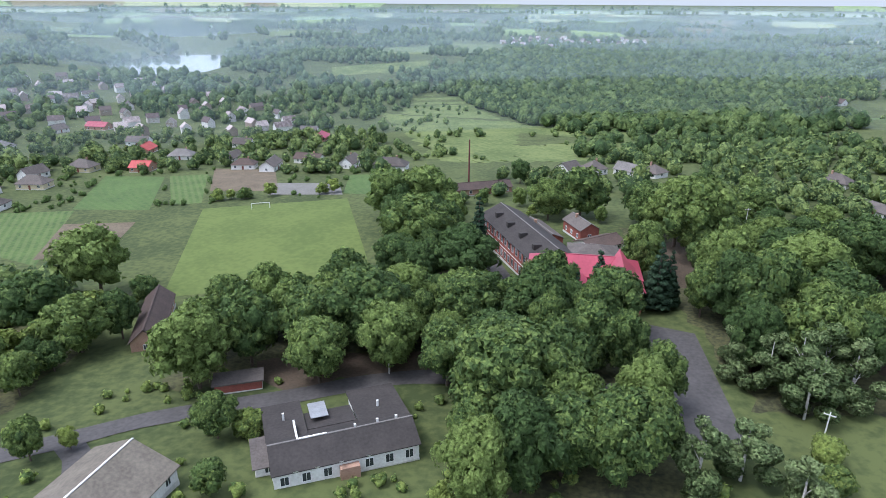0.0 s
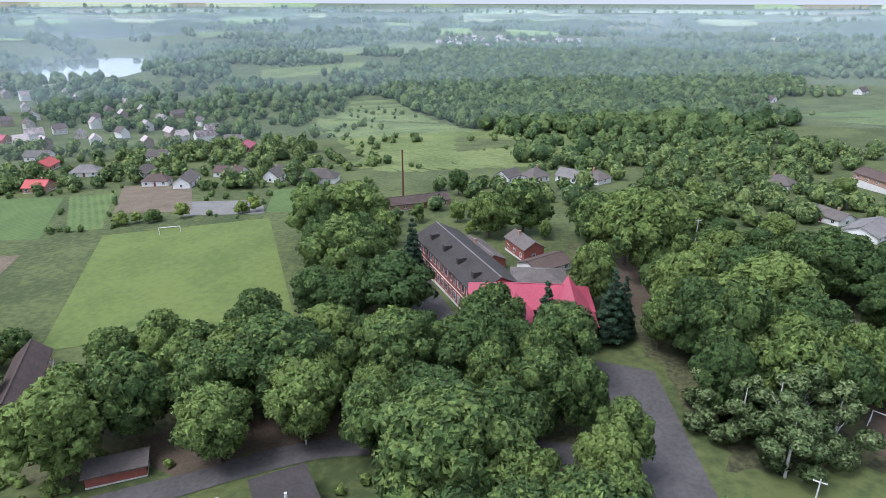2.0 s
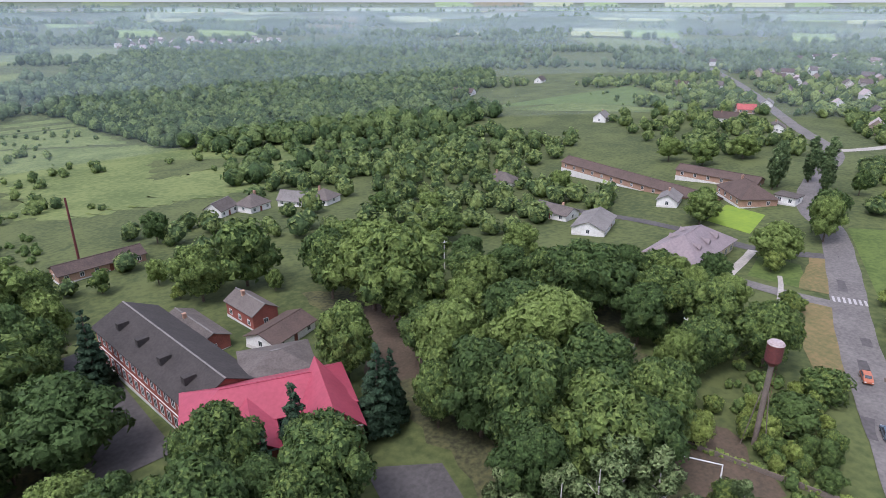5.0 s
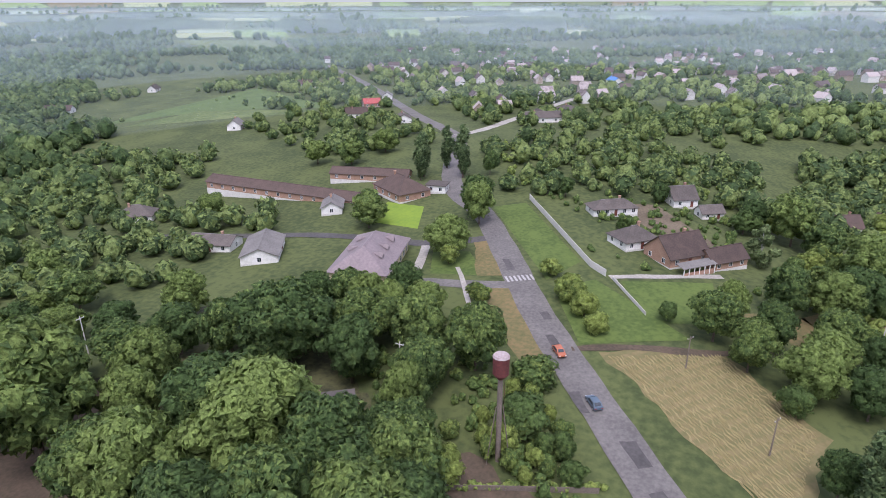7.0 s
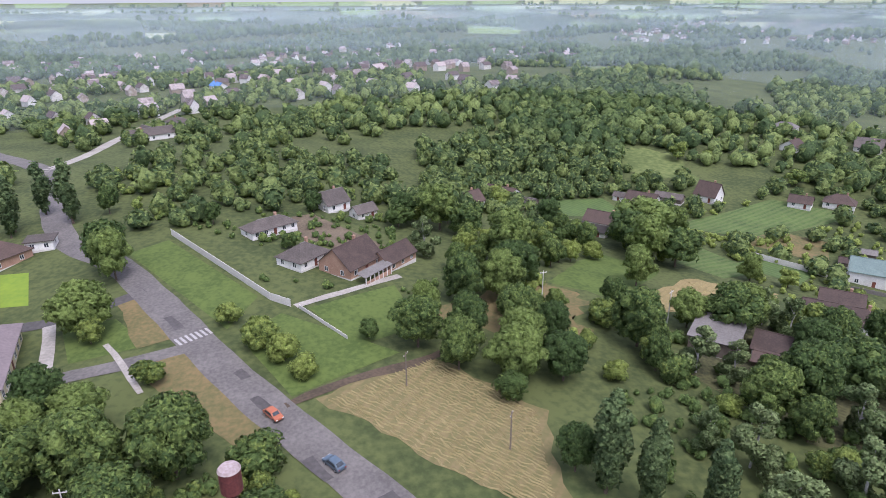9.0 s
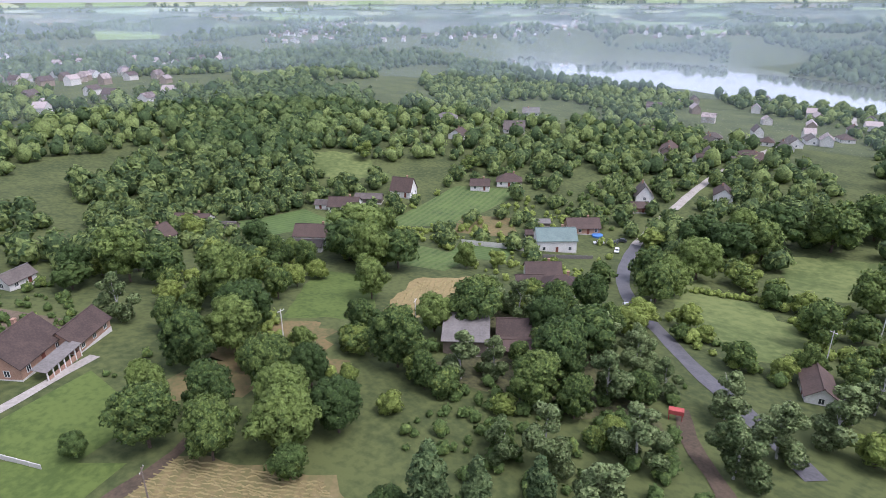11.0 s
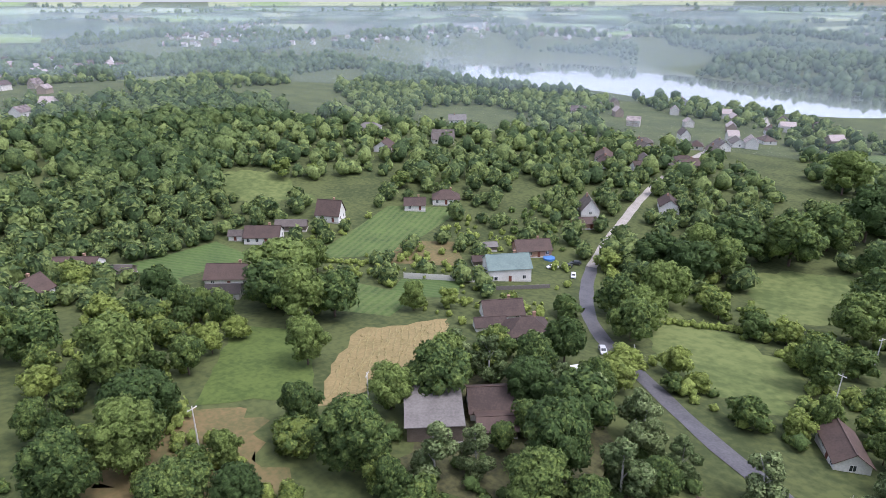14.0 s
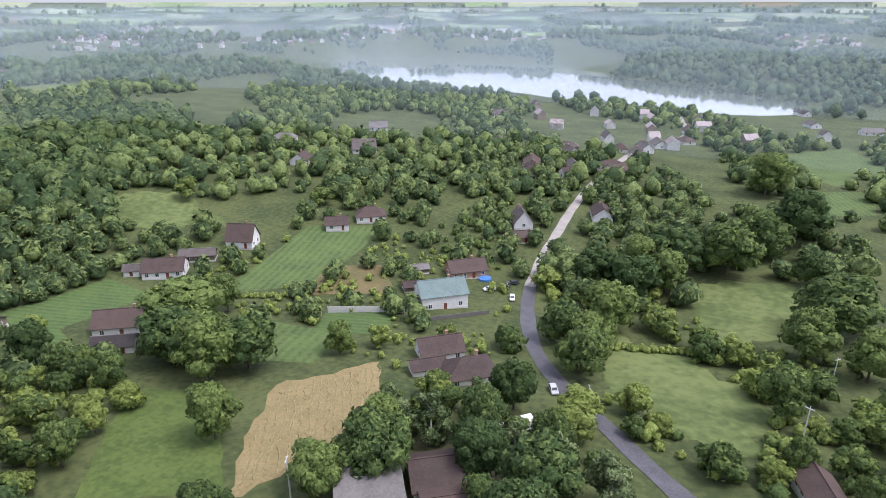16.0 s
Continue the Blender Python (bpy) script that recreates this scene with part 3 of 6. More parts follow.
def slab(bm, pts, th):
    """A sheet of the given thickness under the polygon pts."""
    top = [bm.verts.new(p) for p in pts]
    low = [bm.verts.new((p[0], p[1], p[2] - th)) for p in pts]
    bm.faces.new(top)
    bm.faces.new(low[::-1])
    n = len(pts)
    for i in range(n):
        bm.faces.new((top[i], low[i], low[(i + 1) % n], top[(i + 1) % n]))


WINDOW_MESH = {}


def window_meshes(w, h):
    key = (w, h)
    if key not in WINDOW_MESH:
        bm = bmesh.new()
        t = 0.09
        xs, zs = (-w / 2, -w / 2 + t, -0.035, 0.035, w / 2 - t, w / 2), (0, t, h - t, h)
        grid = [[[bm.verts.new((x, y, z)) for z in zs] for x in xs] for y in (-0.06, 0.05)]
        for a in range(5):
            for b in range(3):
                if b == 1 and a in (1, 3):
                    continue
                bm.faces.new((grid[0][a][b], grid[0][a + 1][b], grid[0][a + 1][b + 1], grid[0][a][b + 1]))
        for hole in ((0, 5, 0, 3), (1, 2, 1, 2), (3, 4, 1, 2)):
            a0, a1, b0, b1 = hole
            loop = [(a, b0) for a in range(a0, a1)] + [(a1, b) for b in range(b0, b1)] + [(a, b1) for a in range(a1, a0, -1)] + [(a0, b) for b in range(b1, b0, -1)]
            for (a, b), (c, d) in zip(loop, loop[1:] + loop[:1]):
                q = (grid[0][a][b], grid[1][a][b], grid[1][c][d], grid[0][c][d])
                bm.faces.new(q if a0 == 0 else q[::-1])
        bmesh.ops.delete(bm, geom=[v for v in bm.verts if not v.link_faces], context="VERTS")
        f = bpy.data.meshes.new("window")
        bm.to_mesh(f)
        bm.free()
        f.materials.append(M["whitepaint"])
        bm = bmesh.new()
        box(bm, -w / 2 + t, w / 2 - t, -0.02, 0.05, t, h - t)
        g = bpy.data.meshes.new("pane")
        bm.to_mesh(g)
        bm.free()
        g.materials.append(M["glass"])
        WINDOW_MESH[key] = (f, g)
    return WINDOW_MESH[key]


def add_window(parent, x, y, z, turn, w=1.2, h=1.4):
    f, g = window_meshes(w, h)
    ob = shared("window", f, parent, pose(x, y, z, 0, 0, turn))
    shared("pane", g, ob)
    return ob


BUILT = []


def footprint(x, y, az, L, W, margin=2.0):
    c, s = math.cos(radians(az)), math.sin(radians(az))
    CLEAR.append([(x + c * a - s * b, y + s * a + c * b) for a, b in ((-L / 2 - margin, -W / 2 - margin), (L / 2 + margin, -W / 2 - margin), (L / 2 + margin, W / 2 + margin), (-L / 2 - margin, W / 2 + margin))])
    BUILT.append(CLEAR[-1])


def add_roof(top, L, W, z, rise, kind, material, over=0.5, th=0.16, label="", hip=None, name="roof"):
    """A gable or hip roof, as one mesh of thin sloping sheets."""
    bm = bmesh.new()
    a, b = L / 2 + over, W / 2 + over
    lip = over * rise / (W / 2)
    e, r = z - lip, z + rise
    if kind == "hip":
        k = L / 2 - (hip if hip is not None else W / 2) + 0.01
        k = max(k, 0.05)
        slab(bm, [(-a, -b, e), (a, -b, e), (k, 0, r), (-k, 0, r)], th)
        slab(bm, [(a, b, e), (-a, b, e), (-k, 0, r), (k, 0, r)], th)
        slab(bm, [(a, -b, e), (a, b, e), (k, 0, r)], th)
        slab(bm, [(-a, b, e), (-a, -b, e), (-k, 0, r)], th)
    elif kind == "flat":
        slab(bm, [(-a, -b, z + 0.2), (a, -b, z + 0.2), (a, b, z + 0.2), (-a, b, z + 0.2)], 0.3)
    elif kind == "shed":
        slab(bm, [(-a, -b, z), (a, -b, z), (a, b, z + rise), (-a, b, z + rise)], th)
    else:
        slab(bm, [(-a, -b, e), (a, -b, e), (a, 0, r), (-a, 0, r)], th)
        slab(bm, [(a, b, e), (-a, b, e), (-a, 0, r), (a, 0, r)], th)
    ob = part(name, bm, material, top, label)
    if kind in ("gable", "hip"):
        bm = bmesh.new()
        k = a if kind == "gable" else max(L / 2 - (hip if hip is not None else W / 2), 0.05)
        box(bm, -k, k, -0.16, 0.16, r - 0.06, r + 0.07)
        part("ridge_cap", bm, M["palesheet"] if material in (M["slate"], M["darkroof"]) else M["concrete"] if material == M["tanroof"] else material, ob)
    return ob


def add_walls(top, L, W, h, rise, kind, material, gable_material=None):
    bm = bmesh.new()
    box(bm, -L / 2, L / 2, -W / 2, W / 2, -2.5, h - 0.02)
    ob = part("wall", bm, material, top)
    if kind == "gable":
        for x0, x1 in ((-L / 2, -L / 2 + 0.3), (L / 2 - 0.3, L / 2)):
            bm = bmesh.new()
            v = [bm.verts.new(p) for p in ((x0, -W / 2, h - 0.02), (x0, W / 2, h - 0.02), (x0, 0, h + rise - 0.2), (x1, -W / 2, h - 0.02), (x1, W / 2, h - 0.02), (x1, 0, h + rise - 0.2))]
            for f in ((0, 2, 1), (3, 4, 5), (0, 3, 5, 2), (1, 2, 5, 4), (0, 1, 4, 3)):
                bm.faces.new([v[i] for i in f])
            part("gable", bm, gable_material or material, top)
    if kind == "shed":
        bm = bmesh.new()
        v = [bm.verts.new(p) for p in ((-L / 2, -W / 2, h - 0.1), (L / 2, -W / 2, h - 0.1), (L / 2, W / 2, h - 0.1), (-L / 2, W / 2, h - 0.1), (-L / 2, W / 2, h + rise - 0.2), (L / 2, W / 2, h + rise - 0.2))]
        for f in ((2, 3, 4, 5), (0, 4, 3), (1, 2, 5), (0, 1, 5, 4)):
            bm.faces.new([v[i] for i in f])
        part("upper_wall", bm, material, top)
    bm = bmesh.new()
    box(bm, -L / 2 - 0.06, L / 2 + 0.06, -W / 2 - 0.06, W / 2 + 0.06, -2.5, 0.45)
    part("plinth", bm, M["concrete"], top)
    return ob


def house(name, label, x, y, az, L, W, h=2.9, rise=2.6, kind="gable", wall="white", roof="slate", windows=3, ends=1, chimney=True, door=True, category="house", over=0.45, gable=None, storeys=1, win=(1.2, 1.4)):
    """A house with its length along its own x axis; az turns it on the plan."""
    top = new(name)
    top.matrix_basis = pose(x, y, gz(x, y), 0, 0, az)
    add_walls(top, L, W, h, rise, kind, M[wall], M[gable] if gable else None)
    add_roof(top, L, W, h, rise, kind, M[roof], over)
    w, hh = win
    per = h / storeys
    for s in range(storeys):
        z = s * per + min(1.0, per * 0.34)
        for side in (-1, 1):
            for i in range(windows):
                px = (i + 0.5) / windows * L - L / 2
                if door and s == 0 and side == -1 and i == windows // 2:
                    bm = bmesh.new()
                    box(bm, px - 0.5, px + 0.5, -W / 2 - 0.07, -W / 2 + 0.05, 0.2, 2.3)
                    part("door", bm, M["door"], top)
                    continue
                add_window(top, px, side * W / 2, z, 0 if side < 0 else 180, w, hh)
            for i in range(ends):
                py = (i + 0.5) / ends * W - W / 2
                add_window(top, side * L / 2, py, z, 90 * side, w, hh)
    if chimney:
        bm = bmesh.new()
        cx = L * 0.18
        box(bm, cx - 0.35, cx + 0.35, 0.25, 0.95, h + rise * 0.5, h + rise + 0.7)
        box(bm, cx - 0.42, cx + 0.42, 0.18, 1.02, h + rise + 0.702, h + rise + 0.85)
        part("chimney", bm, M["brownbrick"], top)
    footprint(x, y, az, L, W)
    return tagged(top, label, category)


# ---- school ----
def school():
    top = house("school_building", "long two-storey red brick school with a dark sheet roof", 24.6, 172.5, 106, 42, 13, 8.3, 3.2, "gable", "brick", "darkroof", 15, 3, False, False, "school", 0.6, None, 2, (1.5, 2.2))
    for i in range(4):
        bm = bmesh.new()
        cx = -15 + i * 9.5
        box(bm, cx - 0.7, cx + 0.7, 2.4, 4.6, 9.4, 10.9)
        part("roof_vent", bm, M["darkroof"], top)
    for s in (-1, 1):
        for zz in (4.0, 8.0):
            bm = bmesh.new()
            box(bm, -20.9, 20.9, s * 6.5 - 0.1, s * 6.5 + 0.1, zz - 0.12, zz + 0.12)
            part("cornice", bm, M["white"], top)
    wing = house("school_wing", "red brick school front with crimson metal hip roofs", 36, 146.5, -10, 27, 12, 8.3, 3.0, "hip", "brick", "pink", 8, 3, False, False, "school", 0.6, None, 2, (1.5, 2.2))
    for cx, ww, dep, ridge in ((-10.2, 5.0, 2.4, 10.6), (-3.4, 7.0, 7.5, 10.2), (8.8, 9.0, 6.5, 12.2)):
        bm = bmesh.new()
        box(bm, cx - ww / 2, cx + ww / 2, -6 - dep, -5.9, -2.5, 8.0)
        part("projecting_bay", bm, M["brick"], wing)
        bm = bmesh.new()
        v = [bm.verts.new(p) for p in ((cx - ww / 2, -6 - dep, 8.0), (cx + ww / 2, -6 - dep, 8.0), (cx, -6 - dep, ridge - 0.4), (cx - ww / 2, -5.7 - dep, 8.0), (cx + ww / 2, -5.7 - dep, 8.0), (cx, -5.7 - dep, ridge - 0.4))]
        for f in ((0, 1, 2), (5, 4, 3), (0, 3, 4, 1), (1, 4, 5, 2), (2, 5, 3, 0)):
            bm.faces.new([v[i] for i in f])
        part("bay_gable", bm, M["brick"], wing)
        w2, inner = ww / 2 + 0.6, -2.0 if ridge < 11 else 3.5
        for s in (-1, 1):
            bm = bmesh.new()
            q = [(cx, -6.6 - dep, ridge), (cx + s * w2, -6.6 - dep, 7.7), (cx + s * w2, -4.4, 7.7), (cx, inner, ridge)]
            slab(bm, q if s < 0 else q[::-1], 0.15)
            bmesh.ops.recalc_face_normals(bm, faces=bm.faces[:])
            part("bay_roof", bm, M["pink"], wing)
        for s in range(2):
            for k in (-1, 1):
                add_window(wing, cx + k * ww * 0.22, -6 - dep, 1.2 + s * 3.9, 0, 1.5, 2.2)
        for zz in (4.0, 7.6):
            bm = bmesh.new()
            box(bm, cx - ww / 2 - 0.1, cx + ww / 2 + 0.1, -6 - dep - 0.12, -6 - dep + 0.1, zz - 0.15, zz + 0.15)
            part("cornice", bm, M["white"], wing)
    house("school_annex", "grey-roofed brick block behind the school front", 41, 158, -10, 13, 11, 7.6, 2.0, "hip", "brick", "slate", 4, 2, False, False, "school", 0.4, None, 2, (1.5, 2.0))


school()
house("school_outbuilding", "low red brick outbuilding with a dark roof", 31.5, 189, 106, 17, 7.5, 3.6, 1.6, "gable", "brick", "slate", 4, 1, True, True, "outbuilding")
house("school_outbuilding", "taller red brick outbuilding with a dark roof", 45, 192, 106, 12, 6.5, 4.2, 1.9, "gable", "brick", "slate", 3, 1, True, True, "outbuilding")
house("school_outbuilding", "small shed with a brown sheet roof", 48, 179, 30, 13, 8.5, 2.6, 1.6, "gable", "white", "brownroof", 3, 1, False, True, "outbuilding")
house("long_shed", "long low brick shed with a brown roof", 16, 252, 16, 24, 8, 3.0, 1.8, "gable", "brownbrick", "brownroof", 6, 1, False, True, "shed")
house("white_building", "two-storey whitewashed building half hidden by trees", 93.5, 126.6, 37, 13, 10, 6.2, 2.2, "hip", "white", "slate", 4, 3, True, True, "building", 0.5, None, 2)
house("brick_barn", "narrow brick barn with a long brown gable roof", -71.5, 137, 105.5, 25, 6.5, 3.4, 2.8, "gable", "brownbrick", "brownroof", 5, 1, False, False, "barn")


def white_house():
    top = house("white_house", "long whitewashed single-storey house with a dark felt roof", -16.2, 83.4, 19.7, 23.2, 9.5, 3.5, 1.9, "gable", "white", "darkroof", 7, 2, False, True, "house", 0.3, win=(1.4, 1.7))
    for cx, ww in ((-8.6, 6.0), (7.6, 8.0)):
        bm = bmesh.new()
        box(bm, cx - ww / 2, cx + ww / 2, 4.74, 13.5, -2.5, 3.0)
        part("rear_wing_wall", bm, M["white"], top)
        bm = bmesh.new()
        slab(bm, [(cx - ww / 2 - 0.4, 2.0, 4.55), (cx + ww / 2 + 0.4, 2.0, 4.55), (cx + ww / 2 + 0.4, 14.0, 3.1), (cx - ww / 2 - 0.4, 14.0, 3.1)], 0.16)
        part("rear_wing_roof", bm, M["darkroof"], top)
    bm = bmesh.new()
    slab(bm, [(-5.1, 4.0, 3.9), (3.1, 4.0, 3.9), (3.1, 9.6, 3.2), (-5.1, 9.6, 3.2)], 0.14)
    part("courtyard_roof", bm, M["darkroof"], top)
    bm = bmesh.new()
    box(bm, -1.5, 1.6, -5.9, -4.76, -1.5, 2.6)
    part("porch", bm, M["brownbrick"], top)
    bm = bmesh.new()
    slab(bm, [(-4.2, 6.0, 4.5), (-1.2, 6.0, 4.5), (-1.2, 11.0, 4.1), (-4.2, 11.0, 4.1)], 0.1)
    part("skylight_sheet", bm, M["metal"], top, "pale metal sheet over the yard")
    bm = bmesh.new()
    box(bm, -7.3, -7.0, 0.0, 5.2, 4.6, 5.5)
    part("parapet", bm, M["white"], top, "whitewashed roof parapet")
    bm = bmesh.new()
    box(bm, -6.99, -2.5, -0.15, 0.15, 5.2, 5.62)
    part("parapet", bm, M["white"], top, "whitewashed roof parapet")
    for cx, cy in ((2.2, 0.3), (6.0, 0.5), (9.2, 0.4), (7.5, 6.5), (-8.6, 8.0)):
        bm = bmesh.new()
        box(bm, cx - 0.18, cx + 0.18, cy - 0.18, cy + 0.18, 3.4, 5.9 if cy < 2 else 5.2)
        part("chimney", bm, M["white"], top)
    for cx in (-8.2, -4.9, -1.2, 3.2):
        bm = bmesh.new()
        tube(bm, (cx, -5.35, 3.0), (cx, -5.3, 3.6), 0.03, 0.03, 6)
        tube(bm, (cx, -5.36, 3.7), (cx, -5.44, 3.62), 0.42, 0.1, 14)
        part("satellite_dish", bm, M["whitepaint"], top)
    house("lean_to", "small white lean-to beside the long house", -28.3, 81.5, 19.7, 4, 6, 2.2, 0.8, "shed", "white", "slate", 1, 0, False, False, "shed")


white_house()
house("tan_roofed_house", "house with a lichened tan sheet roof", -50, 70, 75, 17, 15, 3.0, 3.2, "gable", "white", "tanroof", 4, 2, False, True)
house("garage", "low brick garages with a white and a red door", -41, 107, 15, 9, 4, 2.4, 0.4, "flat", "brick", "slate", 0, 0, False, True, "garage")


def kindergarten():
    top = house("kindergarten", "cream kindergarten with a violet-grey metal hip roof", 158.5, 158, 16, 26, 14.5, 4.4, 4.2, "hip", "cream", "violetroof", 7, 3, False, True, "building", 0.7, win=(1.6, 1.7))
    for cx, cy in ((-6.5, -3.6), (-0.5, -3.6), (5.5, -3.6), (-3, 3.6), (4, 3.6)):
        bm = bmesh.new()
        s = -1 if cy < 0 else 1
        v = [bm.verts.new(p) for p in ((cx - 0.9, cy + s * 1.6, 6.0), (cx + 0.9, cy + s * 1.6, 6.0), (cx, cy + s * 1.6, 7.3), (cx, cy - s * 1.4, 7.3))]
        bm.faces.new((v[0], v[1], v[2]))
        bm.faces.new((v[1], v[3], v[2]))
        bm.faces.new((v[0], v[2], v[3]))
        part("roof_vent", bm, M["violetroof"], top)


kindergarten()
house("cattle_shed", "very long low shed with a brown sheet roof", 211, 227, 92, 76, 9, 3.2, 2.0, "gable", "brownbrick", "brownroof", 14, 1, False, True, "shed")
house("cattle_shed", "low dark shed with a rusty roof", 236, 206, 105, 32, 8, 3.0, 1.8, "gable", "brownbrick", "brownroof", 6, 1, False, True, "shed")
house("brown_hip_house", "broad house with a brown hip roof", 220, 183, 60, 19, 13, 3.4, 4.2, "hip", "brownbrick", "brownroof", 4, 2, True, True)
house("white_cottage", "small whitewashed flat-roofed building", 226, 171, 100, 7, 6, 3.0, 0.8, "flat", "white", "slate", 2, 1, False, True)
house("sheet_roofed_house", "low house with a pale brown sheet roof", 158.5, 195.5, 33, 17, 10.5, 2.8, 2.2, "gable", "white", "palesheet", 4, 1, False, True)
house("sheet_roofed_house", "low house with a grey roof", 159, 215, -75, 14, 8, 2.8, 1.8, "gable", "white", "slate", 3, 1, True, True)
house("sheet_roofed_house", "small house with a pale roof", 199, 199, 30, 10, 7, 2.8, 2.0, "gable", "white", "palesheet", 3, 1, True, True)


def brown_house():
    house("brown_house", "brick house with a steep brown gable roof", 199, 84.5, -43, 13, 11, 3.2, 4.6, "gable", "brownbrick", "brownroof", 3, 2, True, True)
    house("brown_house_wing", "brown-roofed wing with a brick gable end", 203, 73, -43, 12, 7, 2.8, 2.8, "gable", "brownbrick", "brownroof", 3, 1, False, False, "house", gable="brownbrick")
    house("grey_hip_house", "white house with a grey hip roof", 203, 97, -43, 11, 9, 3.0, 2.8, "hip", "white", "slate", 3, 2, True, True)
    top = new("veranda")
    top.matrix_basis = pose(192.5, 78.5, gz(192.5, 78.5), 0, 0, -43)
    for k in range(7):
        bm = bmesh.new()
        box(bm, -5.2 + k * 1.7, -5.0 + k * 1.7, -1.3, -1.1, -1, 2.3)
        part("post", bm, M["white"], top)
    bm = bmesh.new()
    slab(bm, [(-5.6, -1.5, 2.4), (5.6, -1.5, 2.4), (5.6, 1.6, 3.0), (-5.6, 1.6, 3.0)], 0.1)
    part("roof", bm, M["palesheet"], top)
    bm = bmesh.new()
    box(bm, -5.2, 5.2, -1.2, -1.05, -1, 1.0)
    part("parapet", bm, M["brownbrick"], top)
    tagged(top, "open brick veranda with a pale sheet roof", "veranda")


brown_house()
house("white_cottage", "long white cottage with a grey roof", 227, 108, -55, 15, 7, 2.8, 2.0, "hip", "white", "slate", 5, 1, True, True)
house("white_cottage", "white cottage with a steep grey gable", 254, 89.5, -55, 9, 9, 3.2, 3.6, "gable", "white", "slate", 2, 2, True, True)
house("white_cottage", "small white shed with a grey roof", 247, 79, -55, 8, 5, 2.6, 2.0, "gable", "white", "slate", 2, 1, False, True)

# ---- valley houses ----
house("grey_barn", "barn with a pale corrugated sheet roof", 156, 3.6, -134, 10, 10, 4.2, 1.6, "shed", "wood", "palesheet", 0, 0, False, False, "barn")
house("brown_cottage", "white cottage with a brown sheet roof", 153, -9.5, -134, 8.5, 9, 2.9, 2.6, "gable", "white", "brownroof", 2, 2, False, True)
house("brown_shed", "low brown-roofed shed beside the cottage", 147.5, -4.5, -134, 7, 6, 2.2, 1.0, "gable", "wood", "brownroof", 0, 0, False, False, "shed")
house("brown_cottage", "white cottage with a dark brown roof among trees", 183.5, -54, -130, 11, 8, 2.9, 2.8, "gable", "white", "brownroof", 3, 1, True, True)
house("brown_cottage", "white cottage with a brown hip roof", 171, -48, -130, 12, 9, 2.8, 3.0, "hip", "white", "brownroof", 3, 2, True, True)
house("brown_shed", "brown-roofed shed beside two cottages", 180, -44, -130, 8, 5, 2.4, 1.4, "gable", "white", "brownroof", 1, 1, False, True, "shed")
house("green_roofed_house", "white house with a grey-green sheet roof", 205.5, -86, -130, 14.5, 11, 5.0, 3.2, "gable", "white", "greenroof", 3, 2, True, True)
house("brown_roofed_house", "dark brown roofed house in a cluttered yard", 213, -112, -130, 13, 9, 3.0, 2.8, "gable", "brownbrick", "brownroof", 4, 1, True, True)
house("gabled_cottage", "white cottage with a steep triangular gable", 221, -168, -50, 11, 8, 2.8, 5.0, "gable", "white", "slate", 2, 1, True, True)
house("brown_shed", "brown shed below the gabled cottage", 214, -152, -130, 10, 6, 2.6, 1.8, "gable", "brownbrick", "brownroof", 2, 1, False, True, "shed")
house("gabled_cottage", "white cottage with a tall grey gable", 291, -78, -150, 10, 8, 3.4, 5.2, "gable", "white", "brownroof", 2, 2, True, True)
house("white_cottage", "white house with a pale brown gable roof", 262, -16, -136, 15, 9, 3.2, 3.2, "gable", "white", "brownroof", 3, 2, True, True)
house("dark_shed", "low shed with a dark roof", 251, -7, -136, 10, 6, 2.6, 1.6, "gable", "white", "darkroof", 2, 1, False, True, "shed")
house("white_cottage", "white cottage among cluttered sheds", 291, -46, -136, 13, 9, 3.0, 3.0, "gable", "white", "brownroof", 4, 2, True, True)
house("garden_shed", "small grey garden shed beside the cottage", 299, -39, -136, 5, 4, 2.4, 1.4, "gable", "white", "slate", 1, 0, False, True, "shed")
house("garden_shed", "long grey-roofed shed beside the cottages", 293, -60, -136, 12, 5, 2.6, 1.6, "gable", "wood", "slate", 2, 0, False, True, "shed")
house("white_cottage", "cottage with a weathered roof at the wood's edge", 301, 16, -136, 14, 8, 2.8, 2.4, "gable", "white", "brownroof", 4, 1, True, True)
house("white_cottage", "cottage with a steep brown gable", 281, 35, -60, 10, 8, 2.8, 3.6, "gable", "white", "brownroof", 2, 1, True, True)
house("garden_shed", "weathered shed near the wood", 290, 8, -136, 9, 6, 2.4, 1.6, "gable", "wood", "slate", 1, 1, False, True, "shed")
house("white_cottage", "small white cottage with a dark roof", 276, -113, -136, 9, 7, 2.8, 2.4, "gable", "white", "brownroof", 2, 1, True, True)
house("white_cottage", "white cottage with a dark hip roof", 272, -129, -136, 12, 8, 3.0, 3.0, "hip", "white", "brownroof", 3, 2, True, True)
house("white_cottage", "white cottage with a grey roof beside the far lane", 255, -294, -40, 12, 8, 3.0, 3.0, "gable", "white", "slate", 3, 1, True, True)
house("white_cottage", "white cottage with a brown roof below the far gardens", 216, -267, -120, 11, 8, 3.0, 3.0, "gable", "white", "brownroof", 3, 1, True, True)
house("white_cottage", "cream-walled cottage with a grey roof near the far lane", 221, -320, -50, 12, 8, 3.0, 3.0, "gable", "white", "slate", 3, 1, True, True)
house("white_cottage", "small white cottage with a brown roof among trees", 232, -243, -130, 10, 8, 3.0, 3.0, "gable", "white", "brownroof", 3, 1, True, True)
house("white_cottage", "low white cottage with a brown roof by the lane", 250, -238, -45, 12, 8, 3.0, 3.0, "gable", "white", "brownroof", 3, 1, True, True)
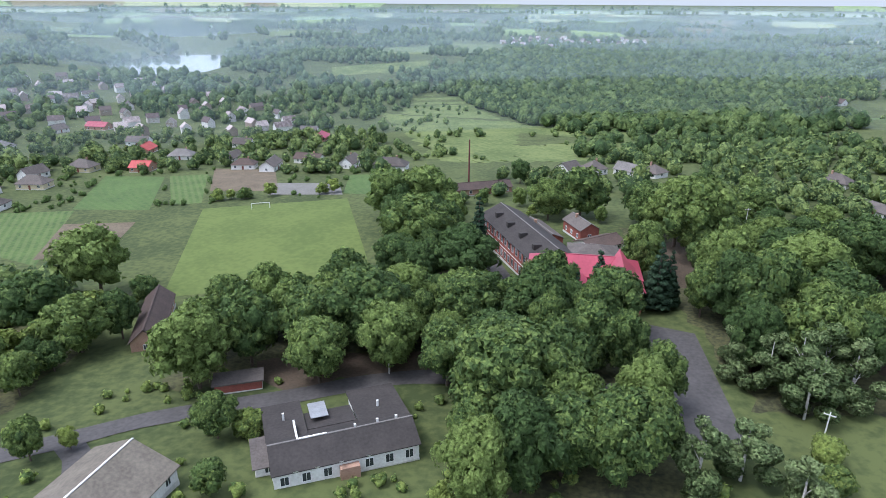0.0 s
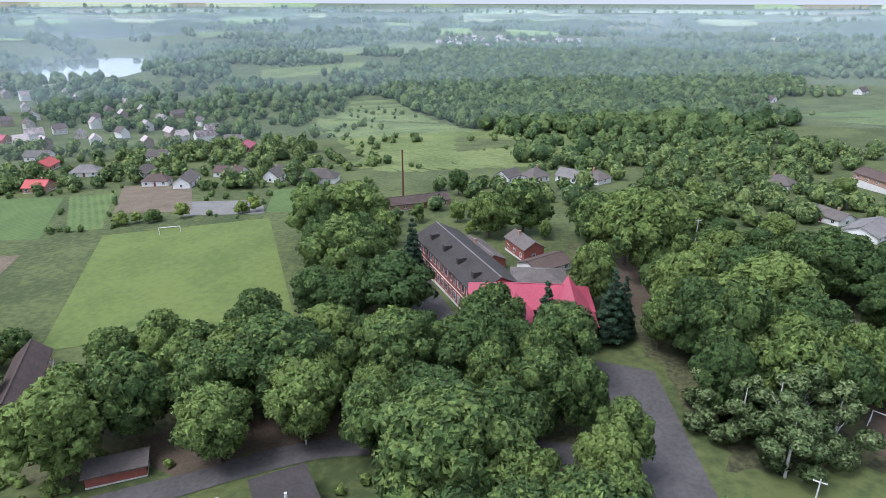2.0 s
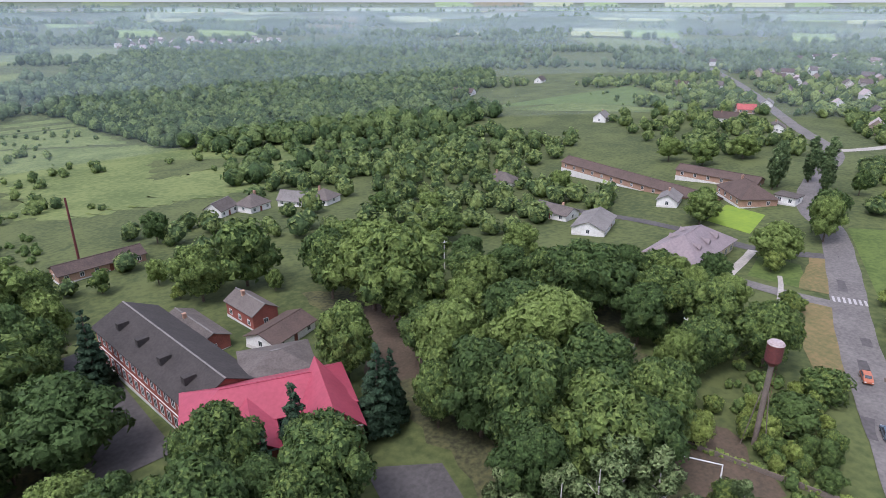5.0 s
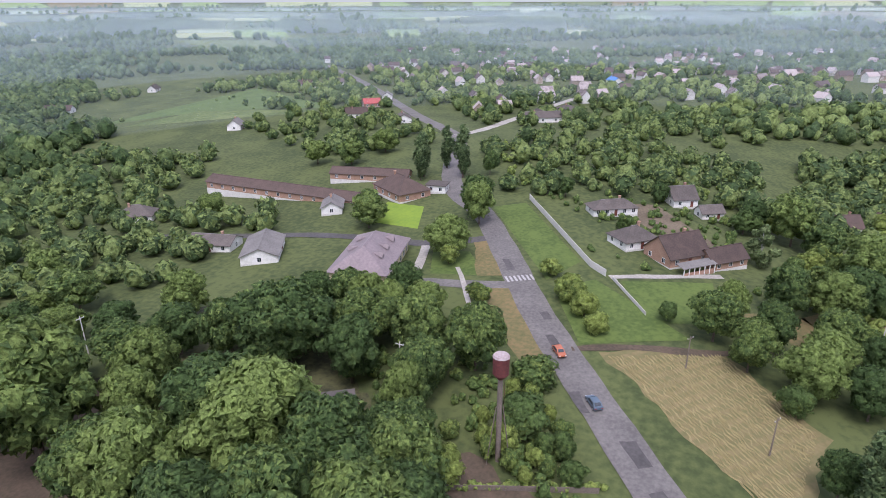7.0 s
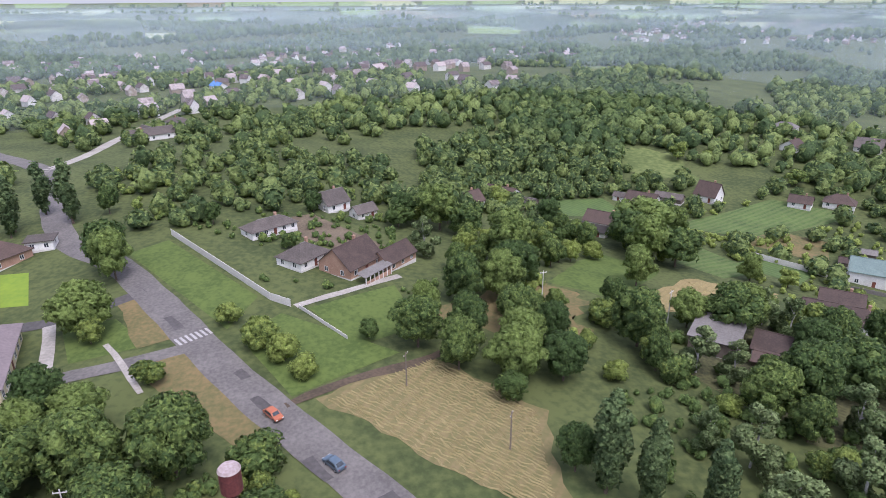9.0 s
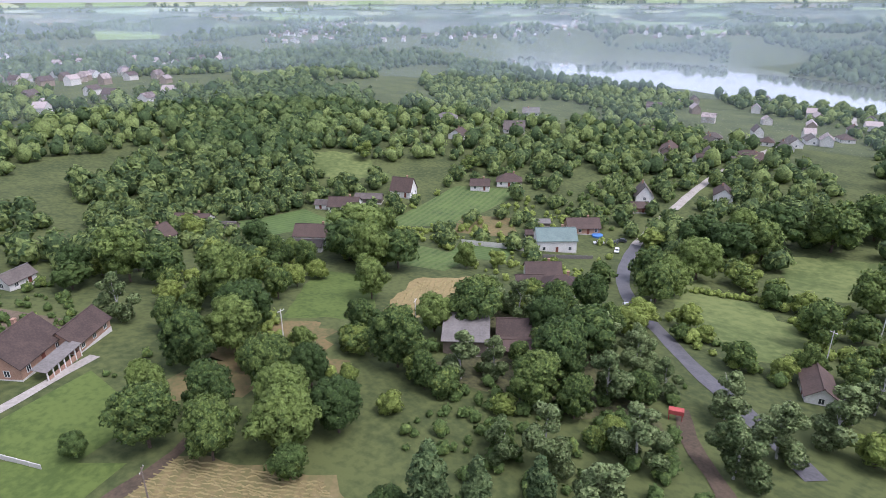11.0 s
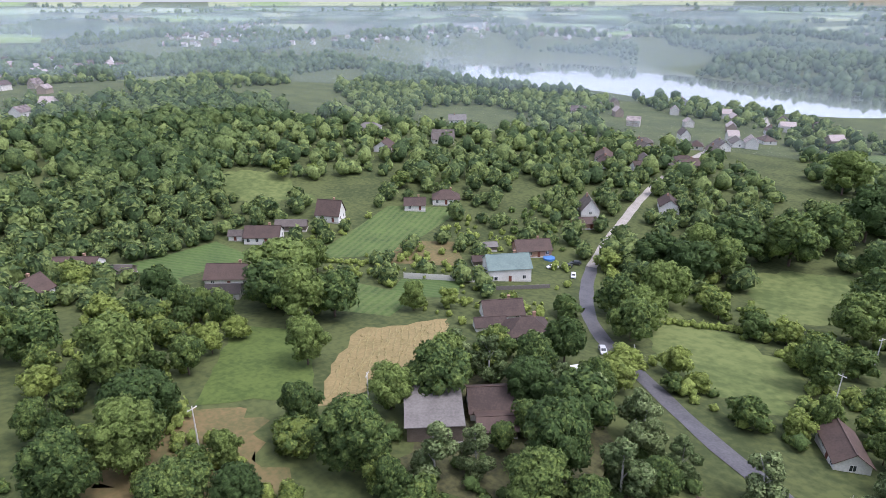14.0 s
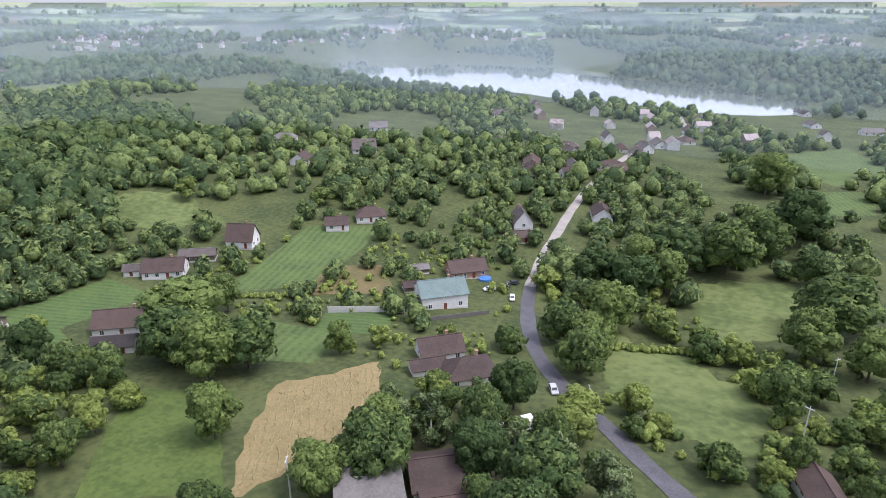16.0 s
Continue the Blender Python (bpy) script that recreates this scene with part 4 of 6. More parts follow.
house("white_cottage", "white farmhouse with a grey roof on the wooded slope", 343, -205, -130, 13, 8, 3.0, 3.0, "gable", "white", "slate", 3, 1, True, True)
house("brown_roofed_house", "house with a brown roof behind birches", 98, -45, 118, 10, 6, 2.6, 2.2, "gable", "white", "brownroof", 4, 1, False, True)

FAR_SOUTH = [(384, -266, 12), (390, -188, 14), (348, -211, 13), (348, -162, 10), (264, -311, 13), (222, -275, 14), (224, -340, 12), (222, -365, 13), (222, -443, 16), (258, -249, 18), (238, -260, 10), (196, -196, 12), (352, -594, 16), (166, -636, 18), (107, -539, 16), (214, -253, 13), (236, -330, 10), (212, -395, 12), (150, -560, 14), (300, -290, 10)]
NORTH_VILLAGE = [(-27, 312, 17), (-49, 322, 12), (-74, 338, 15), (-90, 318, 15), (-105, 322, 12), (-119, 345, 13), (-84, 424, 17), (-98, 455, 12), (-150, 352, 14), (-180, 372, 13), (-197, 400, 14), (-157, 318, 10), (-188, 318, 13), (-260, 470, 17), (-280, 450, 14), (-203, 300, 12), (-190, 280, 13), (-206, 268, 12), (-185, 244, 10), (-272, 378, 14), (-370, 580, 16), (-303, 700, 18), (-128, 395, 12)]
NORTH_EAST = [(60, 293, 10), (72, 292, 10), (88, 290, 11), (99, 286, 9), (174, 268, 12), (287, 500, 13), (344, 562, 22), (322, 358, 11), (446, 573, 16), (478, 410, 13), (374, 303, 14), (390, 183, 24), (436, 178, 18), (401, 187, 10), (614, 184, 22), (655, 353, 20), (420, 320, 12), (460, 330, 12), (500, 440, 12), (520, 420, 14), (360, 260, 12)]
rng = random.Random(11)
KINDS = [("white", "slate", "whitewashed village house with a grey roof"), ("white", "brownroof", "white village house with a brown roof"), ("cream", "slate", "cream village house with a grey roof"), ("brownbrick", "redroof", "brick village house with a red roof"), ("white", "palesheet", "white village house with a pale sheet roof")]
for group, turn in ((FAR_SOUTH, -55), (NORTH_VILLAGE, -8), (NORTH_EAST, 35)):
    for i, (hx, hy, hl) in enumerate(group):
        wall, roof, label = KINDS[(0, 1, 0, 2, 1, 3, 0, 4)[rng.randrange(8)]]
        az = turn + rng.choice((0, 0, 90)) + rng.uniform(-10, 10)
        if (hx, hy) in ((-84, 424), (-260, 470)):
            wall, roof, label = "brownbrick", "pink", "village house with a bright red roof"
        if (hx, hy) == (614, 184):
            wall, roof, label = "white", "blueroof", "large house with a bright blue roof"
        house("village_house", label, hx, hy, az, hl, rng.uniform(7.5, 9.5), rng.uniform(2.8, 3.4), rng.uniform(2.4, 3.4), rng.choice(("gable", "gable", "hip")), wall, roof, 3, 1, rng.random() < 0.6, True)


def clear_mask(x, y):
    ok = np.ones(x.shape, bool)
    for poly in CLEAR:
        ok &= ~inside(poly, x, y)
    for chain in (LAKE_SOUTH, LAKE_NORTH):
        near = (y > -745 - 0.1 * (x - 330)) & (y < 1000)
        ok &= chain_gap(x, y, chain) > np.where(near, 100, np.where(x < 620, 18, 50))
    return ok


# ---- far town and villages ----
def block(x, y, az, L, W, storeys, wall, label):
    top = new("apartment_block")
    h = storeys * 3.0
    top.matrix_basis = pose(x, y, gz(x, y), 0, 0, az)
    bm = bmesh.new()
    box(bm, -L / 2, L / 2, -W / 2, W / 2, -6, h)
    part("wall", bm, M[wall], top)
    bm = bmesh.new()
    box(bm, -L / 2 - 0.5, L / 2 + 0.5, -W / 2 - 0.5, W / 2 + 0.5, h + 0.01, h + 0.9)
    part("roof", bm, M["palesheet"], top)
    f, g = window_meshes(2.2, 1.7)
    for s in range(storeys):
        for i in range(int(L / 6)):
            w = shared("window", f, top, pose(-L / 2 + 3 + i * 6, W / 2 + 0.02, s * 3 + 0.9, 0, 0, 180))
            shared("pane", g, w)
    tagged(top, label, "building")


for bx, by, bl, bs in ((1010, -1412, 70, 4), (1090, -1390, 50, 4), (1180, -1370, 60, 4), (930, -1420, 60, 5), (1270, -1340, 60, 3), (740, -1335, 50, 3), (690, -1360, 30, 3)):
    block(bx, by, -142 + 180, bl, 13, bs, "cream" if bl % 20 else "white", "distant multi-storey block of flats")


def far_houses(n, poly, seed, label):
    """Many tiny gabled houses of a distant settlement: walls and roofs as two meshes."""
    rg = np.random.default_rng(seed)
    xs, ys = [p[0] for p in poly], [p[1] for p in poly]
    x, y = rg.uniform(min(xs), max(xs), n * 8), rg.uniform(min(ys), max(ys), n * 8)
    ok = inside(poly, x, y) & clear_mask(x, y)
    spots = []
    for a, b in zip(x[ok], y[ok]):
        if len(spots) < n and all(abs(a - c) + abs(b - d) > 26 for c, d in spots):
            spots.append((a, b))
    x, y = np.array(spots).T
    wv, wf, rv, rf = [], [], [], []
    for a, b in zip(x, y):
        footprint(a, b, 0, 10, 10, 1)
    for a, b in zip(x, y):
        z, L, W, h, r = gz(a, b) + 1.5, rg.uniform(7, 13) / 2, rg.uniform(6, 8) / 2, rg.uniform(2.5, 4.0), rg.uniform(2.5, 3.8)
        t = rg.choice((0.6, -0.95)) + rg.normal() * 0.15
        c, s = math.cos(t), math.sin(t)
        def at(u, v, k):
            return (a + c * u - s * v, b + s * u + c * v, z + k)
        i = len(wv)
        wv += [at(-L, -W, -3), at(L, -W, -3), at(L, W, -3), at(-L, W, -3), at(-L, -W, h), at(L, -W, h), at(L, W, h), at(-L, W, h), at(-L, 0, h + r), at(L, 0, h + r)]
        wf += [(i, i + 1, i + 5, i + 4), (i + 1, i + 2, i + 6, i + 5), (i + 2, i + 3, i + 7, i + 6), (i + 3, i, i + 4, i + 7), (i + 5, i + 6, i + 9, i + 9), (i + 7, i + 4, i + 8, i + 8)]
        j = len(rv)
        rv += [at(-L - 0.4, -W - 0.5, h - 0.3), at(L + 0.4, -W - 0.5, h - 0.3), at(L + 0.4, 0, h + r + 0.2), at(-L - 0.4, 0, h + r + 0.2), at(L + 0.4, W + 0.5, h - 0.3), at(-L - 0.4, W + 0.5, h - 0.3)]
        rf += [(j, j + 1, j + 2, j + 3), (j + 4, j + 5, j + 3, j + 2)]
    tri = [f[:3] for f in wf if f[2] == f[3]]
    quads = [(f[0], f[1], f[2]) for f in wf if f[2] != f[3]] + [(f[0], f[2], f[3]) for f in wf if f[2] != f[3]]
    top = new("distant_houses")
    shared("walls", mesh_np("walls", wv, quads + tri, M["farwall"]), top)["kind"] = "stuff"
    shared("roofs", mesh_np("roofs", rv, rf, M["farroof"]), top)["kind"] = "stuff"
    tagged(top, label, "houses", kind="stuff")


M["farwall"] = mat("mixed_village_walls", (0.66, 0.64, 0.6), (0.3, 0.24, 0.19), 0.4, 0.9, 0, 5, island=0.9)
M["farroof"] = mat("mixed_village_roofs", (0.4, 0.34, 0.32), (0.1, 0.075, 0.07), 0.4, 0.8, 0, 5, island=0.9)
far_houses(330, [(740, -1090), (1050, -1000), (1130, -680), (1260, -440), (2000, -860), (1800, -1540), (1340, -1880), (730, -1440)], 1, "houses of a distant town beyond the lake")
far_houses(190, [(520, -60), (530, 150), (640, 300), (1100, 440), (1250, 330), (1320, -140), (1060, -380), (660, -90)], 2, "houses of the ridge village among trees")
far_houses(110, [(370, 215), (460, 262), (540, 380), (690, 590), (1030, 620), (1080, 440), (640, 260), (520, 160)], 3, "houses along the road beyond the junction")
far_houses(60, [(140, 1560), (390, 1510), (430, 1380), (300, 1330), (100, 1220)], 4, "houses of a village behind the wood")
far_houses(70, [(-90, 440), (-300, 440), (-560, 600), (-420, 780), (-180, 640)], 5, "houses among gardens in the valley")
far_houses(18, [(120, -480), (380, -560), (420, -420), (260, -330), (150, -400)], 6, "houses near the lake shore")
far_houses(45, [(-200, -560), (60, -560), (100, -760), (-200, -900)], 7, "houses on the far bank")
far_houses(50, [(200, -1080), (480, -1700), (220, -1600), (60, -1200)], 8, "far houses on the bank beyond the lake")


# ---- trees ----
def ico(sub):
    bm = bmesh.new()
    bmesh.ops.create_icosphere(bm, subdivisions=sub, radius=1)
    v = np.array([x.co[:] for x in bm.verts])
    f = np.array([[q.index for q in g.verts] for g in bm.faces])
    bm.free()
    return v, f


ICO1, ICO2 = ico(1), ico(2)


def leaf_cards(rg, centre, normal, size, droop=0.0):
    """Tapering leaf sprays, one triangle each."""
    n = len(centre)
    nrm = normal / np.linalg.norm(normal, axis=1)[:, None]
    ref = rg.normal(size=(n, 3))
    u = np.cross(nrm, ref)
    u /= np.linalg.norm(u, axis=1)[:, None]
    w = np.cross(nrm, u)
    s = size * rg.uniform(0.6, 1.4, n)[:, None]
    k = rg.uniform(0.5, 1.0, n)[:, None]
    dr = np.array([0, 0, -1.0]) * s * droop
    tip = centre + u * s * 1.25 + dr
    p = np.stack([centre - u * s * 0.75 - w * s * k, tip + nrm * s * rg.uniform(-0.5, 0.15, n)[:, None], centre - u * s * 0.75 + w * s * k], 1)
    return p.reshape(-1, 3), np.arange(n * 3).reshape(n, 3)


def crown_mesh(name, seed, lobes, cards, size, material, core=0.86, sub=1, jitter=0.55, droop=0.0, up=-0.5):
    """Lobes (x, y, z, rx, rz) covered with leaf sprays over a dense inner mass."""
    rg = np.random.default_rng(seed)
    lobes = np.array(lobes, float)
    V, Fc, N, base = [], [], [], 0
    heart = np.array([0, 0, np.average(lobes[:, 2], weights=lobes[:, 3])])
    iv, jf = ICO1 if sub == 1 else ICO2
    for x, y, z, rx, rz in lobes:
        v = iv * rg.uniform(0.82, 1.1, (len(iv), 1)) * core * np.array([rx, rx, rz]) + (x, y, z)
        V.append(v)
        Fc.append(jf + base)
        N.append(unit(iv + 0.35 * unit(v - heart)))
        base += len(v)
    area = lobes[:, 3] * (lobes[:, 3] + lobes[:, 4])
    pick = rg.choice(len(lobes), cards, p=area / area.sum())
    d = rg.normal(size=(cards, 3))
    d /= np.linalg.norm(d, axis=1)[:, None]
    d[:, 2] = np.where(d[:, 2] < up, -d[:, 2], d[:, 2])
    r3 = np.stack([lobes[pick, 3], lobes[pick, 3], lobes[pick, 4]], 1)
    c = lobes[pick, :3] + d * r3 * rg.uniform(0.84, 1.08, (cards, 1))
    p, f = leaf_cards(rg, c, d + rg.normal(size=(cards, 3)) * jitter + (0, 0, 0.35), size, droop)
    V.append(p)
    Fc.append(f + base)
    N.append(np.repeat(unit(d + 0.35 * unit(c - heart) + rg.normal(size=(cards, 3)) * 0.28), 3, axis=0))
    return mesh_np(name, np.concatenate(V), np.concatenate(Fc), material, True, np.concatenate(N))


def trunk_mesh(name, seed, height, r, limbs, spread, material, lean=0.0):
    rg = random.Random(seed)
    bm = bmesh.new()
    tube(bm, (0, 0, -0.8), (lean, 0, height * 0.55), r, r * 0.7, 8)
    tube(bm, (lean, 0, height * 0.55), (lean * 1.5, 0, height), r * 0.7, r * 0.2, 7)
    for k in range(limbs):
        a = k * 2.4 + rg.uniform(-0.4, 0.4)
        z0 = height * rg.uniform(0.35, 0.75)
        q = (spread * math.cos(a) * rg.uniform(0.7, 1), spread * math.sin(a) * rg.uniform(0.7, 1), z0 + height * rg.uniform(0.15, 0.35))
        tube(bm, (lean * z0 / height, 0, z0), q, r * 0.4, r * 0.1, 5)
    me = bpy.data.meshes.new(name)
    bm.to_mesh(me)
    bm.free()
    me.materials.append(material)
    return me


def lobes_round(seed, n, R, z0, z1, size):
    """Uneven clumps spread over a domed crown of radius R between two heights."""
    rg = random.Random(seed)
    out = [(0, 0, (z0 + z1) / 2, R * 0.62, (z1 - z0) * 0.4)]
    for k in range(n):
        a = k * 2.39996 + rg.uniform(-0.3, 0.3)
        t = (k + 0.5) / n
        el = math.asin(1 - 1.85 * t)
        rad = R * (0.64 + 0.2 * rg.uniform(-1, 1))
        s = size * rg.uniform(0.6, 1.4)
        zc = (z0 + z1) / 2
        out.append((rad * math.cos(el) * math.cos(a), rad * math.cos(el) * math.sin(a), zc + (z1 - z0) * 0.34 * math.sin(el), s, s * 0.85))
    return out


# unit trees: crown radius about 6 m; kinds by (detail, species)
TREE = {}


def make_tree_meshes():
    for lod, mul, big, sub in (("near", 1.8, 0.78, 1), ("mid", 1.0, 0.98, 1), ("far", 0.42, 1.35, 1)):
        for v in range(5):
            n = 52 if lod == "near" else 40 if lod == "mid" else 18
            size = 1.6 if lod == "near" else 1.75 if lod == "mid" else 2.4
            TREE[lod, "broad", v] = (crown_mesh("crown", 10 + v, lobes_round(v + 1, n, 6.2, 0.8, 13.0 + v * 0.6, size), int(3600 * mul), 0.42 * big, LEAF["broad"], sub=sub),
                                     trunk_mesh("trunk", v, 9, 0.34, 6, 3.2, M["bark"]))
            TREE[lod, "fruit", v] = (crown_mesh("crown", 30 + v, lobes_round(v + 7, 18 if lod == "near" else 12 if lod == "mid" else 7, 2.7, 0.1, 4.8 + 0.4 * v, 1.15), int(1100 * mul), 0.3 * big, LEAF["fruit"]),
                                     trunk_mesh("trunk", 5 + v, 3, 0.14, 4, 1.4, M["bark"]))
            rg = random.Random(50 + v)
            bl = [(rg.uniform(-1, 1) * 2.7 * (1 - (k / 18) ** 2), rg.uniform(-1, 1) * 2.7 * (1 - (k / 18) ** 2), 2.4 + k * 0.72, 1.5 - 0.04 * k, 1.5 - 0.03 * k) for k in range(16)]
            TREE[lod, "birch", v] = (crown_mesh("crown", 60 + v, bl, int(3400 * mul), 0.25 * big, LEAF["birch"], core=0.42, jitter=1.0, droop=0.9, up=-1),
                                     trunk_mesh("trunk", 9 + v, 12.5, 0.2, 4, 1.5, M["birchbark"], 0.3))
            pl = [(rg.uniform(-0.5, 0.5), rg.uniform(-0.5, 0.5), 1.8 + k * 1.15, 1.75 * math.sin(math.pi * (k + 2.2) / 15) + 0.2, 1.5) for k in range(12)]
            TREE[lod, "poplar", v] = (crown_mesh("crown", 80 + v, pl, int(1900 * mul), 0.3 * big, LEAF["poplar"], core=0.8, jitter=0.7),
                                      trunk_mesh("trunk", 12 + v, 13, 0.24, 3, 1.0, M["bark"]))
            sp = []
            for k in range(11):
                rad = 2.9 * (1 - k / 11.5)
                for j in range(max(1, int(6 - k * 0.4))):
                    a = j * 2 * math.pi / max(1, int(6 - k * 0.4)) + k * 0.7
                    sp.append((rad * 0.6 * math.cos(a), rad * 0.6 * math.sin(a), 1.6 + k * 1.25, rad * 0.42 + 0.15, 0.55))
            TREE[lod, "spruce", v] = (crown_mesh("crown", 90 + v, sp, int(2200 * mul), 0.3 * big, LEAF["spruce"], core=0.8, droop=0.5, jitter=0.5, up=-0.3),
                                      trunk_mesh("trunk", 15 + v, 14.5, 0.26, 0, 1, M["bark"]))


make_tree_meshes()
RADIUS = {"broad": 6.6, "fruit": 3.0, "birch": 3.3, "poplar": 2.3, "spruce": 3.0}
TREE_NAMES = {"broad": ("broadleaf_tree", "tall broadleaf tree with a dense dark green crown", "tree"), "fruit": ("fruit_tree", "small bushy orchard tree with fresh green leaves", "tree"),
              "birch": ("birch_tree", "slender birch with drooping grey-green foliage", "tree"), "poplar": ("poplar_tree", "narrow upright poplar with grey-green leaves", "tree"),
              "spruce": ("spruce_tree", "dark green conical spruce by the school", "tree")}
tree_rng = random.Random(5)
TREES_AT = []
GLADES = [[(122, 194), (114, 212), (140, 251), (160, 240)], [(-84, 90), (-54, 94), (-58, 124), (-84, 124)], [(206, -20), (192, -44), (172, -18), (169, 10), (178, 18), (191, 8)], [(213, -5), (201, 29), (190, 37), (172, 25), (181, 12), (193, 8)], [(148, 2), (160, 10), (152, 20), (140, 11)], [(-26, 66), (-2, 68), (2, 79), (-24, 76)]]  # open grass with no trees


def from_path(x, y):
    """Plan distance from the flight line."""
    return min(math.hypot(x - a, y - b) for a, b in ((0, 0), (6, 30), (20, 62), (40, 83), (62, 87), (80, 82), (104, 58)))


def tree(species, x, y, r, tall=1.0):
    v = tree_rng.randrange(5)
    if any(inside(poly, x, y) for poly in GLADES):
        return None
    if species == "broad" and x > 80 and y > 165:
        tall, r = tall * 0.8, min(r, 6.2)  # low young trees between the school and the farm sheds
    elif species == "broad" and r > 4.5 and x < 110 and y > 60:
        tall *= 1.15  # the old park trees
    far_off = from_path(x, y)
    lod = "near" if far_off < 78 else "mid" if far_off < 125 else "far"
    crown, trunk = TREE[lod, species, v]
    name, label, cat = TREE_NAMES[species]
    s = r / RADIUS[species]
    top = new(name)
    top.matrix_basis = pose(x, y, gz(x, y), 0, 0, tree_rng.uniform(0, 360)) @ Matrix.Diagonal((s, s * tree_rng.uniform(0.9, 1.1), (s ** 0.5 * (0.72 if species == "birch" else 1.0) if species in ("birch", "poplar", "spruce") else s ** 0.65) * tall * tree_rng.uniform(0.9, 1.1), 1))
    shared("trunk", trunk, top)
    shared("crown", crown, top)
    TREES_AT.append((x, y, r))
    return tagged(top, label, cat)


BIRCH_A = [(88,-26,7.1),(127,-22,3.6),(169,-18,3.2),(105,-18,7.0),(125,-17,3.5),(117,-16,2.7),(93,-13,6.3),(121,-2,5.5),(95,-1,4.6),(107,9,5.1),(145,15,4.1),(102,26,4.9),(211,63,3.9),(52,70,4.0),(39,76,4.7),(47,78,5.6),(65,93,6.9),(59,108,5.6),(63,112,5.1)]
POPLAR_A = [(105,36,2.4),(109,44,2.4),(113,49,3.0),(118,52,4.5),(198,143,6.5),(204,147,7.8),(250,160,4.4),(244,169,3.8),(255,181,3.2),(237,184,2.7),(242,185,3.3),(34,268,5.6)]
FRUIT_A = [(299,-128,6.3),(160,-118,5.4),(185,-118,5.4),(166,-115,5.8),(145,-109,6.0),(338,-104,4.4),(140,-103,4.4),(131,-101,4.3),(120,-97,4.3),(114,-96,4.2),(128,-96,5.1),(345,-92,5.5),(102,-87,5.1),(215,-84,4.2),(112,-83,5.9),(205,-80,3.0),(172,-70,4.9),(103,-57,3.2),(95,-57,3.6),(134,-56,4.3),(127,-52,2.8),(131,-47,2.8),(142,-45,5.0),(114,-43,4.0),(140,-37,4.4),(171,-35,4.3),(192,-33,3.3),(168,-25,2.8),(195,-23,4.4),(200,-21,3.2),(156,-10,4.2),(279,0,3.4)]
FRUIT_B = [(218,8,3.5),(180,16,1.6),(213,17,3.4),(142,22,3.5),(281,23,5.4),(167,26,4.6),(251,27,4.9),(203,33,2.4),(143,34,2.7),(156,35,2.4),(148,42,3.1),(137,57,3.4),(238,68,5.9),(0,72,2.1),(-12,73,2.9),(-35,74,3.0),(161,82,2.4),(-63,86,1.9),(103,88,2.1),(-34,90,3.0),(-78,94,3.1),(148,95,2.9),(110,99,5.1),(154,99,3.5),(105,100,2.8),(124,101,4.7),(214,101,3.1),(160,104,4.3),(94,106,3.4),(171,112,3.2),(104,119,3.4),(150,123,3.3)]
FRUIT_C = [(167,139,3.0)]
BROADLEAF_A = [(142,-271,9.5),(121,-206,9.5),(130,-188,9.5),(111,-167,5.6),(137,-165,9.5),(152,-156,9.5),(162,-144,5.9),(151,-139,7.0),(102,-131,9.4),(172,-131,7.2),(157,-127,8.1),(107,-110,6.5),(93,-105,5.4),(156,-101,6.9),(163,-84,5.8),(153,-79,5.8),(108,-73,4.8),(151,-68,5.8),(155,-41,4.8),(250,-40,4.6),(153,-25,4.5),(241,-21,9.5),(214,-19,6.6),(136,-15,6.2),(148,-15,4.7),(231,-11,7.4),(164,-9,5.2),(216,-9,6.3),(193,-4,5.7),(161,-3,6.3),(132,-1,6.3),(166,5,4.5)]
BROADLEAF_B = [(193,5,5.0),(142,9,4.5),(181,9,5.6),(257,9,4.0),(129,10,5.3),(171,22,4.0),(156,23,5.7),(206,26,3.3),(207,39,6.8),(158,42,3.5),(187,43,5.6),(143,45,4.5),(234,46,5.4),(180,48,5.6),(162,49,4.6),(149,52,4.9),(239,54,6.7),(143,55,5.1),(178,58,5.2),(158,61,4.5),(148,65,4.3),(166,69,3.7),(157,72,5.3),(12,75,6.3),(27,77,7.3),(19,79,6.5),(33,82,5.4),(-68,83,2.8),(-39,89,3.7),(11,90,9.5),(39,96,4.6),(21,99,6.8)]
BROADLEAF_C = [(-81,100,4.3),(-58,102,4.4),(1,106,5.5),(11,106,6.6),(-49,107,7.3),(74,107,6.6),(-25,108,6.2),(29,109,6.2),(-11,112,6.4),(124,113,5.9),(-69,113,4.2),(-41,116,6.6),(96,117,4.0),(109,118,4.3),(79,119,5.5),(114,119,5.2),(20,120,7.3),(-29,120,6.7),(6,123,7.5),(-17,123,9.5),(37,123,7.5),(122,124,6.0),(-83,125,7.0),(66,126,6.7),(93,129,6.3),(83,130,9.5),(61,132,4.6),(-99,135,6.8),(-9,136,6.2),(122,137,6.3),(84,140,8.0),(-44,141,5.7)]
BROADLEAF_D = [(70,141,8.3),(172,142,6.2),(-25,144,6.4),(109,147,8.8),(70,149,6.4),(54,155,5.6),(6,157,8.5),(-95,157,9.5),(-13,158,6.2),(50,161,6.3),(92,164,5.6),(72,166,9.5),(186,176,5.5),(-8,178,9.4),(98,179,7.0),(71,179,9.5),(193,180,5.6),(118,183,9.5),(104,189,4.9),(65,191,6.6),(100,200,4.9),(124,202,9.5),(164,205,6.9),(37,209,6.5),(49,212,7.6),(112,213,8.8),(82,219,5.6),(-20,219,7.2),(-7,221,9.5),(276,223,9.2),(255,228,7.5),(179,235,4.9)]
